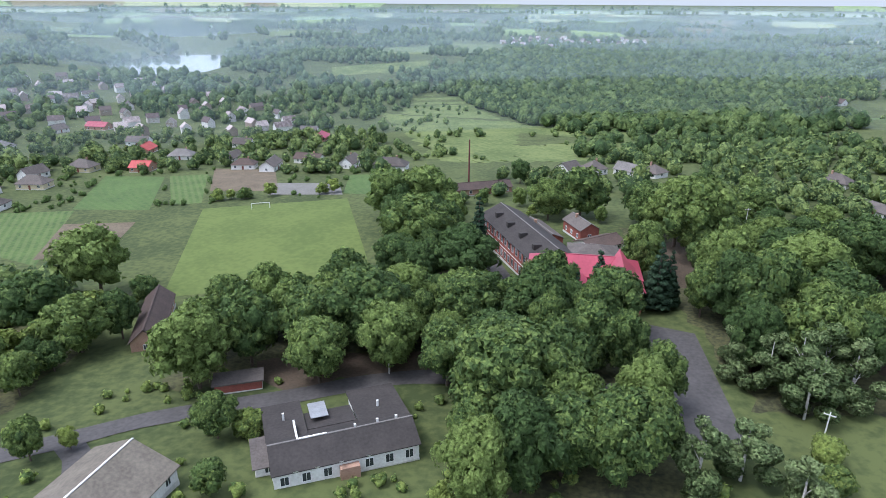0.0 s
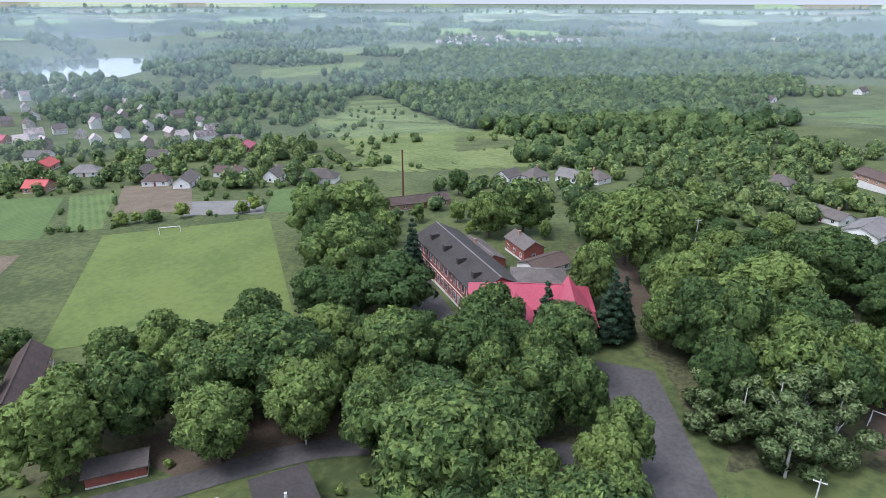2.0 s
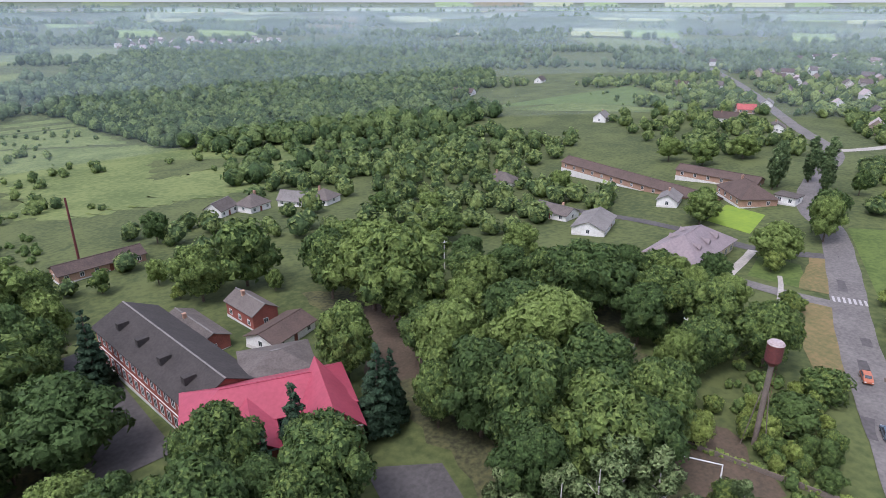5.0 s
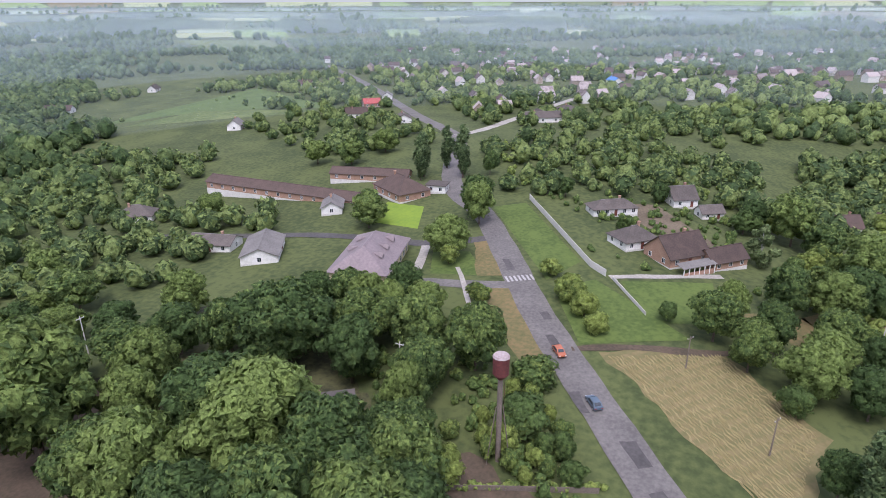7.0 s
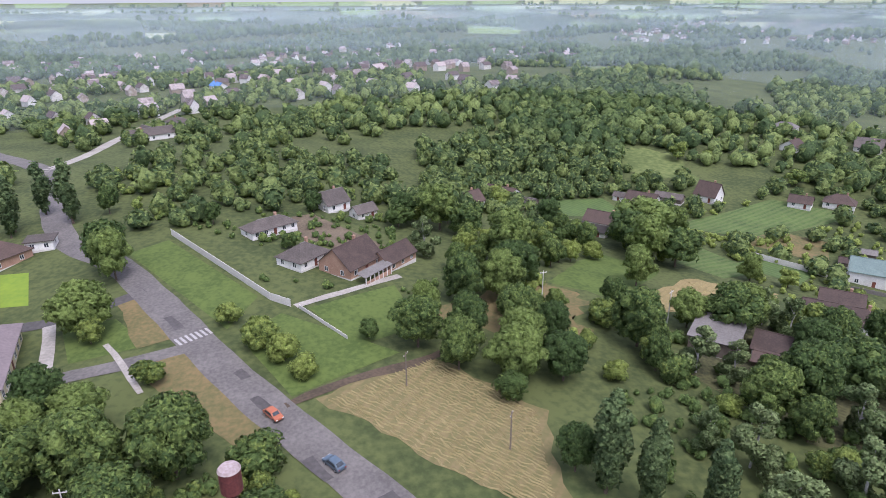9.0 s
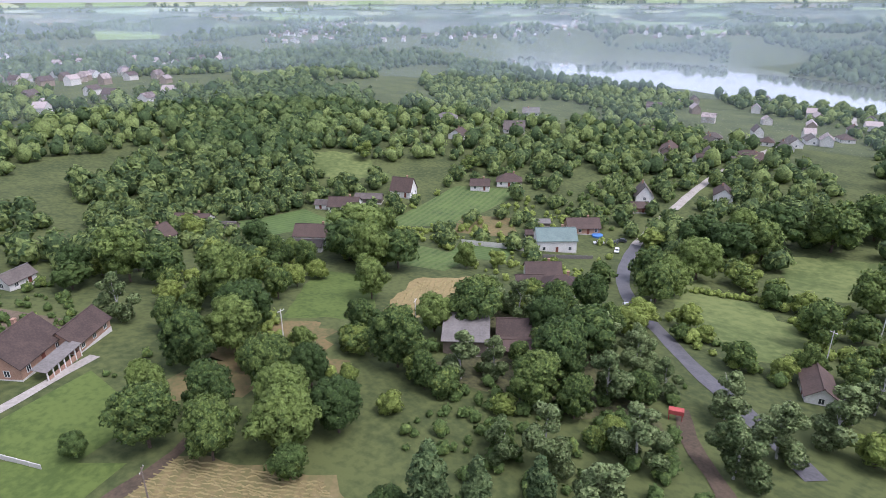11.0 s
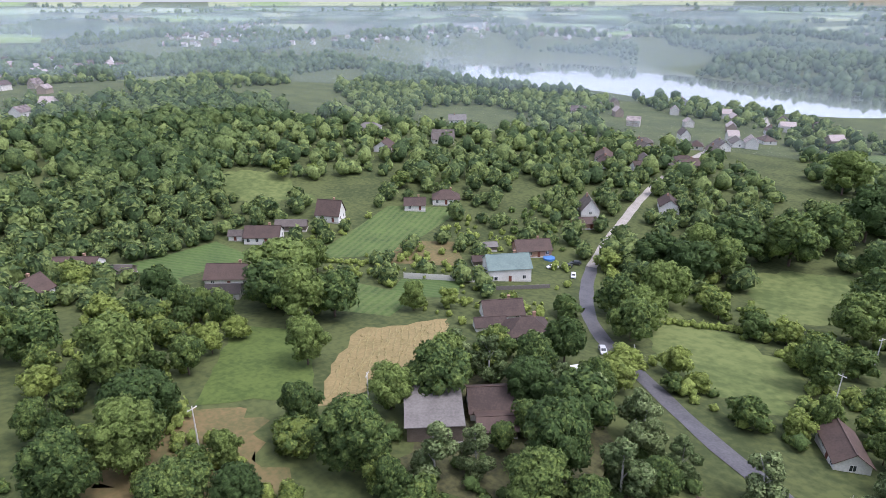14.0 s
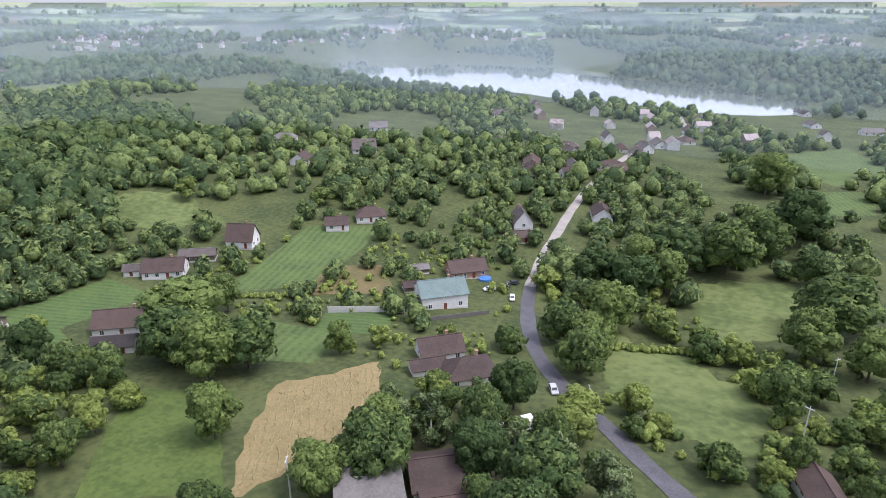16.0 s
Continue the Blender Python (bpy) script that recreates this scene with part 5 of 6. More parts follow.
BROADLEAF_E = [(122,240,9.5),(253,245,7.7),(108,250,9.5)]
SPRUCE_A = [(37,135,4.0),(52,137,4.4),(38,147,3.2),(11,180,3.9),(37,183,4.5)]
for species, lists in (("broad", [BROADLEAF_A, BROADLEAF_B, BROADLEAF_C, BROADLEAF_D, BROADLEAF_E]), ("fruit", [FRUIT_A, FRUIT_B, FRUIT_C]), ("birch", [BIRCH_A]), ("poplar", [POPLAR_A]), ("spruce", [SPRUCE_A])):
    for rows in lists:
        for tx, ty, tr in rows:
            if any(inside(poly, np.array([tx]), np.array([ty]))[0] for poly in BUILT):
                continue
            if species == "poplar" and tr > 4:
                tree("broad", tx, ty, tr * 0.8)
            else:
                tree(species, tx, ty, tr * 1.12 if species == "broad" else min(tr, 4.4) if species == "birch" else tr)


MASSED = []  # trees too far off to pick apart


def thicket(poly, count, mix, rmin, rmax, seed, tall=1.0, gap=0.62):
    """Scatters trees over a plan polygon, clear of houses, roads and plots."""
    rg = np.random.default_rng(seed)
    xs, ys = [p[0] for p in poly], [p[1] for p in poly]
    x, y = rg.uniform(min(xs), max(xs), count * 14), rg.uniform(min(ys), max(ys), count * 14)
    r = rg.uniform(rmin, rmax, count * 14)
    ok = inside(poly, x, y) & clear_mask(x, y)
    made = 0
    taken = np.array(TREES_AT)
    for a, b, c in zip(x[ok], y[ok], r[ok]):
        if made >= count:
            break
        if np.all((taken[:, 0] - a) ** 2 + (taken[:, 1] - b) ** 2 > (gap * (c + taken[:, 2])) ** 2):
            taken = np.append(taken, [(a, b, c)], axis=0)
            made += 1
            kind = mix[int(rg.integers(len(mix)))]
            if min(math.hypot(a - 40, b - 85), math.hypot(a - 10, b - 30), math.hypot(a - 104, b - 58)) < 150:
                tree(kind, a, b, c, tall)
            else:
                MASSED.append((a, b, c))
                TREES_AT.append((a, b, c))


for tx, ty, tr in ((87, 108.5, 6.6), (79, 111.5, 7.4), (84, 119.5, 8.2), (93, 112.5, 4.6), (73, 107, 8.6), (67, 115, 8.2), (79, 103, 6.5), (74, 121, 8.0), (62, 108, 6.0), (87, 136, 7.0), (80, 131, 7.0), (104, 118, 4.2), (97, 113, 4.5)):
    tree("broad", tx, ty, tr, 1.1)
for tx, ty, tr in ((71, 100.5, 5.6), (75, 96.5, 5.2), (66.5, 99, 5.0), (62.5, 102.5, 4.6)):
    tree("birch", tx, ty, tr, 1.1)
for tx, ty, tr in ((31, 131, 2.6), (37, 129.5, 2.9), (55, 138, 3.2)):
    tree("spruce", tx, ty, tr)
for tx, ty, tr in ((-95, 252, 3.4), (-90, 254, 2.6), (-84, 254, 3.6), (-74, 257, 3.4), (-52, 259, 3.2), (-47, 260, 3.0)):
    tree("fruit", tx, ty, tr)
thicket([(-56, 106), (-8, 115), (8, 112), (12, 140), (-15, 140), (-52, 138)], 16, ("broad",), 4.5, 6.2, 31, 1.0, 0.6)
thicket([(4, 70), (34, 72), (37, 100), (34, 130), (22, 138), (12, 128), (6, 110)], 14, ("broad",), 5.0, 7.0, 32, 1.05, 0.55)
thicket([(-8, 150), (8, 150), (2, 235), (-12, 245), (-18, 200)], 20, ("broad",), 4.0, 6.0, 33, 1.0, 0.58)
thicket([(64, 104), (76, 100), (78, 112), (74, 150), (108, 172), (128, 200), (64, 205), (60, 170), (64, 130)], 20, ("broad",), 4.8, 7.2, 34, 1.0, 0.72)
thicket([(108, 132), (133, 124), (142, 136), (130, 162), (105, 165)], 13, ("broad",), 4.5, 6.2, 35, 1.0, 0.62)
thicket([(-115, 100), (-84, 92), (-84, 130), (-88, 160), (-125, 165)], 18, ("broad", "broad", "fruit"), 3.5, 5.5, 36, 1.0, 0.6)
thicket([(92, 92), (118, 86), (130, 106), (112, 104), (100, 118)], 16, ("fruit",), 1.3, 2.3, 37)
thicket([(140, 40), (205, 60), (240, 40), (250, 10), (225, 8), (195, 33), (170, 34), (150, 28)], 30, ("fruit", "fruit", "broad"), 2.4, 4.2, 1)
thicket([(120, 30), (160, 22), (180, -20), (170, -36), (140, -30), (110, -2), (112, 20)], 26, ("fruit", "broad", "fruit", "birch"), 2.4, 4.6, 2)
thicket([(228, 60), (262, 70), (330, 40), (320, -10), (270, 10)], 60, ("fruit", "broad", "fruit"), 2.6, 4.8, 3)
thicket([(225, 140), (290, 190), (330, 150), (330, 60), (250, 75), (245, 110)], 90, ("fruit", "fruit", "broad"), 2.6, 4.8, 4)
thicket([(170, 205), (186, 215), (186, 280), (120, 275), (110, 215), (140, 205)], 46, ("fruit", "broad", "fruit"), 2.8, 4.6, 5)
thicket([(60, 200), (120, 205), (130, 270), (30, 285), (-5, 245), (30, 210)], 34, ("fruit", "fruit", "broad"), 2.4, 4.6, 6)
thicket([(-20, 300), (-130, 308), (-290, 290), (-300, 430), (-60, 460), (-10, 340)], 330, ("fruit", "fruit", "broad"), 1.8, 4.8, 7, 1.0, 0.5)
thicket([(-200, 230), (-240, 200), (-300, 300), (-200, 320)], 70, ("fruit", "fruit", "broad"), 2.4, 4.0, 8)
thicket([(-110, 120), (-75, 95), (-72, 150), (-130, 170)], 22, ("broad", "fruit"), 3.0, 5.0, 9)
thicket([(180, -60), (230, -108), (300, -60), (250, -10), (205, -20)], 36, ("fruit", "fruit", "broad"), 2.2, 3.8, 10)
thicket([(196, -122), (290, -100), (330, -180), (250, -300), (190, -230)], 120, ("fruit", "broad", "fruit"), 2.6, 4.8, 11)
thicket([(170, -100), (195, -130), (195, -230), (110, -240), (90, -180), (115, -120)], 80, ("broad", "fruit", "broad"), 3.0, 5.5, 12)
thicket([(112, -45), (105, -60), (80, -110), (20, -90), (50, -30), (85, -20)], 50, ("birch", "broad", "fruit"), 2.6, 4.6, 13)
thicket([(262, -2), (300, 24), (345, -20), (335, -72), (303, -92), (300, -62), (304, -30)], 45, ("broad", "fruit"), 2.6, 4.4, 40)
thicket([(226, 6), (262, 24), (290, 40), (262, 2), (240, -2)], 22, ("fruit", "broad"), 2.4, 3.8, 41)
thicket([(300, 200), (420, 330), (330, 370), (260, 260)], 70, ("fruit", "broad"), 2.8, 5.0, 14)
thicket([(340, 190), (460, 300), (520, 180), (400, 60), (330, 90)], 110, ("fruit", "broad"), 2.8, 5.2, 15)
thicket([(300, 30), (345, -60), (385, -10), (360, 50)], 50, ("broad",), 4.5, 6.5, 16)
thicket([(70, 300), (180, 278), (260, 300), (240, 400), (90, 335)], 90, ("broad", "fruit", "broad"), 3.0, 5.5, 17)
thicket([(58, 60), (88, 50), (100, 72), (85, 96), (58, 84)], 10, ("birch", "fruit"), 2.4, 3.4, 18)


# ---- far woods and scattered far trees, uncountable ----
def cloud(name, x, y, r, label, cards=26, seed=0, size=0.22, leaves="woods", fine=True):
    """One mesh of many small crowns that stand on the ground: a lumpy mass with leaf sprays."""
    rg = np.random.default_rng(seed)
    if fine:
        a, lean = rg.uniform(0, 6.28, len(x)), r * rg.uniform(0.3, 0.7, len(x))
        x, y = np.concatenate([x, x + lean * np.cos(a), x - lean * np.sin(a)]), np.concatenate([y, y + lean * np.sin(a), y + lean * np.cos(a)])
        r = np.concatenate([r * 0.88, r * rg.uniform(0.45, 0.75, len(a)), r * rg.uniform(0.4, 0.65, len(a))])
        cards = cards // 3
    n = len(x)
    z = ground_z(x, y)
    iv, jf = ICO1
    hgt = r * rg.uniform(1.0, 1.6, n)
    sc = np.stack([r, r * rg.uniform(0.85, 1.15, n), hgt * 0.85], 1)[:, None, :]
    cen = np.stack([x, y, z + hgt * 0.75], 1)[:, None, :]
    v = iv[None] * rg.uniform(0.7, 1.15, (n, len(iv), 1)) * sc * 0.95 + cen
    f = jf[None] + (np.arange(n) * len(iv))[:, None, None]
    V, Fc = [v.reshape(-1, 3)], [f.reshape(-1, 3)]
    N = [np.broadcast_to(unit(iv + (0, 0, 0.25)), v.shape).reshape(-1, 3)]
    if cards:
        d = unit(rg.normal(size=(n, cards, 3)))
        d[..., 2] = np.abs(d[..., 2]) * 1.1 - 0.15
        c = cen + d * sc * rg.uniform(0.85, 1.1, (n, cards, 1))
        p, g = leaf_cards(rg, c.reshape(-1, 3), d.reshape(-1, 3) + rg.normal(size=(n * cards, 3)) * 0.5 + (0, 0, 0.4), 1.0)
        s = np.repeat(np.repeat(r * size, cards), 3)[:, None]
        mid = np.repeat(c.reshape(-1, 3), 3, axis=0)
        V.append(mid + (p - mid) * s)
        Fc.append(g + len(V[0]))
        N.append(np.repeat(unit(d.reshape(-1, 3) + rg.normal(size=(n * cards, 3)) * 0.3 + (0, 0, 0.2)), 3, axis=0))
    return tagged(new(name, mesh_np(name, np.concatenate(V), np.concatenate(Fc), LEAF[leaves], True, np.concatenate(N))), label, "woods", kind="stuff")


def grid_points(poly, step, seed, keep=1.0):
    rg = np.random.default_rng(seed)
    xs, ys = [p[0] for p in poly], [p[1] for p in poly]
    x, y = np.meshgrid(np.arange(min(xs), max(xs), step), np.arange(min(ys), max(ys), step))
    x = x.ravel() + rg.uniform(-0.45, 0.45, x.size) * step
    y = y.ravel() + rg.uniform(-0.45, 0.45, y.size) * step
    ok = inside(poly, x, y) & clear_mask(x, y) & (rg.uniform(size=x.size) < keep)
    return x[ok], y[ok]


mx, my, mr = np.array(MASSED).T
cloud("orchard_trees", mx, my, mr, "massed orchard and garden trees", 150, 77, 0.24, "orchard")


def shrubs(poly, count, rmin, rmax, seed, label):
    """Low bushes and tall weeds over a plan polygon."""
    rg = np.random.default_rng(seed)
    xs, ys = [p[0] for p in poly], [p[1] for p in poly]
    x, y = rg.uniform(min(xs), max(xs), count * 4), rg.uniform(min(ys), max(ys), count * 4)
    ok = inside(poly, x, y) & clear_mask(x, y) & (np.sin(x / 9 + 1) + np.sin(y / 11) + 0.6 * np.sin(x / 4 - y / 5) > -0.3)
    x, y = x[ok][:count], y[ok][:count]
    ob = cloud("shrubs", x, y, rg.uniform(rmin, rmax, len(x)), label, 48, seed, 0.3)
    ob.data.materials[0] = LEAF["fruit"]
    ob["category"] = "shrubs"


shrubs([(150, 40), (205, 62), (262, 40), (262, 0), (230, 2), (200, 34), (165, 34)], 150, 0.7, 1.9, 61, "wild bushes and tall weeds on the slope")
shrubs([(112, 40), (150, 40), (172, -14), (165, -34), (130, -36), (92, 0), (90, 30)], 190, 0.6, 1.8, 62, "rough bushes among the birches")
shrubs([(200, -10), (250, -10), (300, -50), (270, -120), (196, -120), (172, -60)], 190, 0.6, 1.7, 63, "garden bushes and berry shrubs")
shrubs([(180, 60), (245, 70), (240, 135), (190, 108)], 110, 0.5, 1.4, 64, "garden bushes round the brown house")
shrubs([(85, 85), (118, 84), (150, 112), (120, 135), (86, 112)], 120, 0.5, 1.5, 65, "tall weeds and bushes by the water tower")
shrubs([(165, -75), (120, -40), (90, -40), (96, -100), (130, -150), (180, -150), (188, -112)], 130, 0.8, 2.2, 67, "hedge bushes and young trees on the meadow")
shrubs([(205, -120), (230, -120), (290, -140), (280, -230), (200, -220), (190, -150)], 120, 0.9, 2.2, 68, "bushes between the far gardens")
shrubs([(240, 60), (300, 60), (310, 180), (240, 150)], 90, 0.8, 2.0, 69, "bushes behind the white cottages")
shrubs([(-100, 70), (-40, 60), (45, 62), (40, 100), (-30, 118), (-100, 118)], 130, 0.5, 1.5, 66, "bushes round the white house")
shrubs([(-200, 230), (-60, 250), (0, 250), (0, 330), (-250, 330)], 150, 0.7, 1.8, 67, "garden bushes along the plots")
shrubs([(60, -120), (160, -100), (120, -40), (60, -40)], 110, 0.7, 1.9, 68, "bushes on the meadow slope")


def meadow_bushes(poly, count, seed):
    """Single bushes and saplings that have grown up on open meadow."""
    rg = np.random.default_rng(seed)
    xs, ys = [p[0] for p in poly], [p[1] for p in poly]
    x, y = rg.uniform(min(xs), max(xs), count * 3), rg.uniform(min(ys), max(ys), count * 3)
    ok = inside(poly, x, y) & (np.sin(x / 17 + 2) + np.sin(y / 23 + x / 40) > 0.1)
    x, y = x[ok][:count], y[ok][:count]
    ob = cloud("shrubs", x, y, rg.uniform(0.8, 3.4, len(x)), "single bushes and saplings on the valley meadow", 48, seed, 0.3, "orchard")
    ob["category"] = "shrubs"


meadow_bushes([(-62, 600), (-10, 330), (62, 330), (150, 430), (62, 520), (0, 700)], 120, 91)
meadow_bushes([(300, 476), (372, 441), (410, 340), (480, 480)], 45, 92)


def wood(poly, step, r, seed, label, keep=1.0, cards=45):
    x, y = grid_points(poly, step, seed, keep)
    rad = np.random.default_rng(seed + 500).uniform(0.75, 1.25, len(x)) * r
    return cloud("woods", x, y, rad, label, cards, seed, 0.26)


wood([(62, 520), (90, 445), (160, 432), (200, 400), (300, 430), (280, 500), (440, 640), (440, 830), (118, 1185), (12, 860), (4, 730)], 9.5, 6.2, 1, "dense broadleaf wood on the hillside")
wood([(345, -60), (385, -10), (520, -40), (560, -160), (480, -190), (400, -120)], 9, 5.8, 2, "dense dark wood on the hill")
wood([(-45, 600), (-30, 720), (-180, 820), (-330, 760), (-300, 560), (-90, 470)], 15, 5.0, 3, "scattered trees among gardens", 0.8)
wood([(-60, 480), (-25, 380), (-70, 600)], 10, 4.5, 4, "trees by the valley meadow", 0.6)
wood([(-300, 280), (-300, 560), (-420, 760), (-640, 640), (-480, 320)], 16, 4.6, 5, "scattered trees among gardens", 0.75)


wood([(72, 345), (150, 302), (255, 312), (240, 400), (170, 428), (95, 438)], 11, 4.6, 6, "broken line of trees below the wood", 0.72)
wood([(-20, 470), (40, 420), (60, 470), (0, 560)], 22, 3.2, 8, "scattered meadow bushes", 0.35)


def belt(r0, r1, a0, a1, step, r, seed, label, thr, cards, leaves="orchard"):
    """Trees in a ring sector round the village, thinned by patches of open land."""
    poly = [(80 + q * math.cos(radians(a)), 60 + q * math.sin(radians(a))) for q, seq in ((r0, (a0, a1)), (r1, (a1, a0))) for a in np.linspace(*seq, 9)]
    x, y = grid_points(poly, step, seed)
    f = np.sin(x / 71 + 0.7) * np.cos(y / 63) + 0.7 * np.sin(x / 33 + y / 41) + 0.5 * np.sin(x / 170 - y / 140)
    k = f > thr
    rad = np.random.default_rng(seed).uniform(0.5, 1.35, k.sum()) * r
    return cloud("woods", x[k], y[k], rad, label, cards, seed, 0.3, leaves, cards > 12)


belt(330, 700, -20, 30, 10.5, 4.6, 20, "trees and gardens along the ridge village", -0.1, 27)
belt(300, 700, -75, -20, 10.5, 4.6, 21, "wooded valley side with gardens", -0.55, 27)
belt(300, 640, -100, -75, 11, 4.6, 22, "trees between lane and lake", -0.5, 27)
belt(420, 760, 30, 62, 11, 4.6, 23, "scattered trees round open fields", -0.1, 27)
# from here outwards the leaves carry the haze in their colour
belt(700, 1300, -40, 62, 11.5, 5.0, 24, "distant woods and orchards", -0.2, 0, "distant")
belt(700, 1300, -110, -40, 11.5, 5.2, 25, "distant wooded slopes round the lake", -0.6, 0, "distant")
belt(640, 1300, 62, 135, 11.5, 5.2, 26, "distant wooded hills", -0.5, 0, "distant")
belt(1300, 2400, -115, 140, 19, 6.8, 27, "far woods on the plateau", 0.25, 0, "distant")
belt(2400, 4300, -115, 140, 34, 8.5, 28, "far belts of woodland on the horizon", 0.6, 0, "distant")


# ---- small things ----
def goal(x, y, az, label):
    top = new("football_goal")
    top.matrix_basis = pose(x, y, gz(x, y), 0, 0, az)
    for s in (-1, 1):
        bm = bmesh.new()
        tube(bm, (s * 3.5, 0, -0.2), (s * 3.5, 0, 2.44), 0.09, 0.09, 8)
        part("post", bm, M["whitepaint"], top)
        bm = bmesh.new()
        tube(bm, (s * 3.5, 0, 2.4), (s * 3.5, 1.6, 0), 0.05, 0.05, 6)
        part("stay", bm, M["whitepaint"], top)
    bm = bmesh.new()
    tube(bm, (-3.55, 0, 2.44), (3.55, 0, 2.44), 0.09, 0.09, 8)
    part("crossbar", bm, M["whitepaint"], top)
    tagged(top, label, "goal", "goals of the pitch")


goal(-53.4, 161, 200, "white football goal with bare posts")
goal(-73, 237.8, 14, "white football goal at the garden end")


goal(89.5, 101, 128, "white frame of a small playground goal")


def water_tower(x, y):
    top = new("water_tower")
    z = gz(x, y)
    top.matrix_basis = pose(x, y, z)
    bm = bmesh.new()
    tube(bm, (0, 0, -0.5), (0, 0, 15.4), 0.42, 0.42, 14)
    part("column", bm, M["wood"], top, "grey steel column")
    for k in range(3):
        a = k * 2.1 + 0.4
        bm = bmesh.new()
        tube(bm, (2.2 * math.cos(a), 2.2 * math.sin(a), -0.4), (0.6 * math.cos(a), 0.6 * math.sin(a), 10.5), 0.08, 0.08, 6)
        part("brace", bm, M["wood"], top)
    bm = bmesh.new()
    tube(bm, (0, 0, 15.2), (0, 0, 16.2), 0.45, 1.25, 20)
    part("cone", bm, M["rust"], top)
    bm = bmesh.new()
    tube(bm, (0, 0, 16.2), (0, 0, 19.1), 1.25, 1.25, 24)
    part("tank", bm, M["rust"], top, "rusty dark red steel tank")
    bm = bmesh.new()
    tube(bm, (0, 0, 19.1), (0, 0, 19.4), 1.32, 1.1, 24)
    part("lid", bm, M["palerust"], top, "faded pale lid")
    for s in (-0.2, 0.2):
        bm = bmesh.new()
        tube(bm, (1.4, s, 0), (1.4, s, 19), 0.03, 0.03, 5)
        part("ladder_rail", bm, M["rust"], top)
    tagged(top, "rusty steel water tower on a slim column", "water tower")


water_tower(102.6, 100.1)


def pole(x, y, h, material="concrete", label="grey concrete power pole", lean=0.0):
    top = new("utility_pole")
    top.matrix_basis = pose(x, y, gz(x, y), lean, 0, (x * 7 + y * 3) % 180)
    bm = bmesh.new()
    tube(bm, (0, 0, -0.5), (0, 0, h), 0.16, 0.09, 8)
    part("mast", bm, M[material], top)
    bm = bmesh.new()
    box(bm, -0.9, 0.9, -0.06, 0.06, h - 0.6, h - 0.48)
    part("crossarm", bm, M[material], top)
    for k in (-0.8, 0.8):
        bm = bmesh.new()
        tube(bm, (k, 0, h - 0.48), (k, 0, h - 0.25), 0.05, 0.03, 6)
        part("insulator", bm, M["whitepaint"], top)
    tagged(top, label, "pole")


for px, py, ph in ((-11, 111, 9), (62, 83, 9), (114, 124, 9), (92, 108, 9), (98, 191, 9), (168, 9, 9), (142, -50, 7), (103, -65, 9), (100, -95, 9), (178, 38, 9), (131, 4, 9)):
    pole(px, py, ph)
for px, py in ((143, 76), (124, 61)):
    pole(px, py, 7.5, "wood", "dark wooden power pole in the hay field")


def chimney_stack(x, y):
    top = new("boiler_chimney")
    top.matrix_basis = pose(x, y, gz(x, y))
    bm = bmesh.new()
    tube(bm, (0, 0, -0.5), (0, 0, 21), 0.4, 0.3, 12)
    part("stack", bm, M["rust"], top)
    bm = bmesh.new()
    box(bm, -1, 1, -1, 1, -0.5, 1.2)
    part("base", bm, M["brick"], top)
    tagged(top, "tall thin rusty boiler chimney", "chimney")


chimney_stack(11, 262)


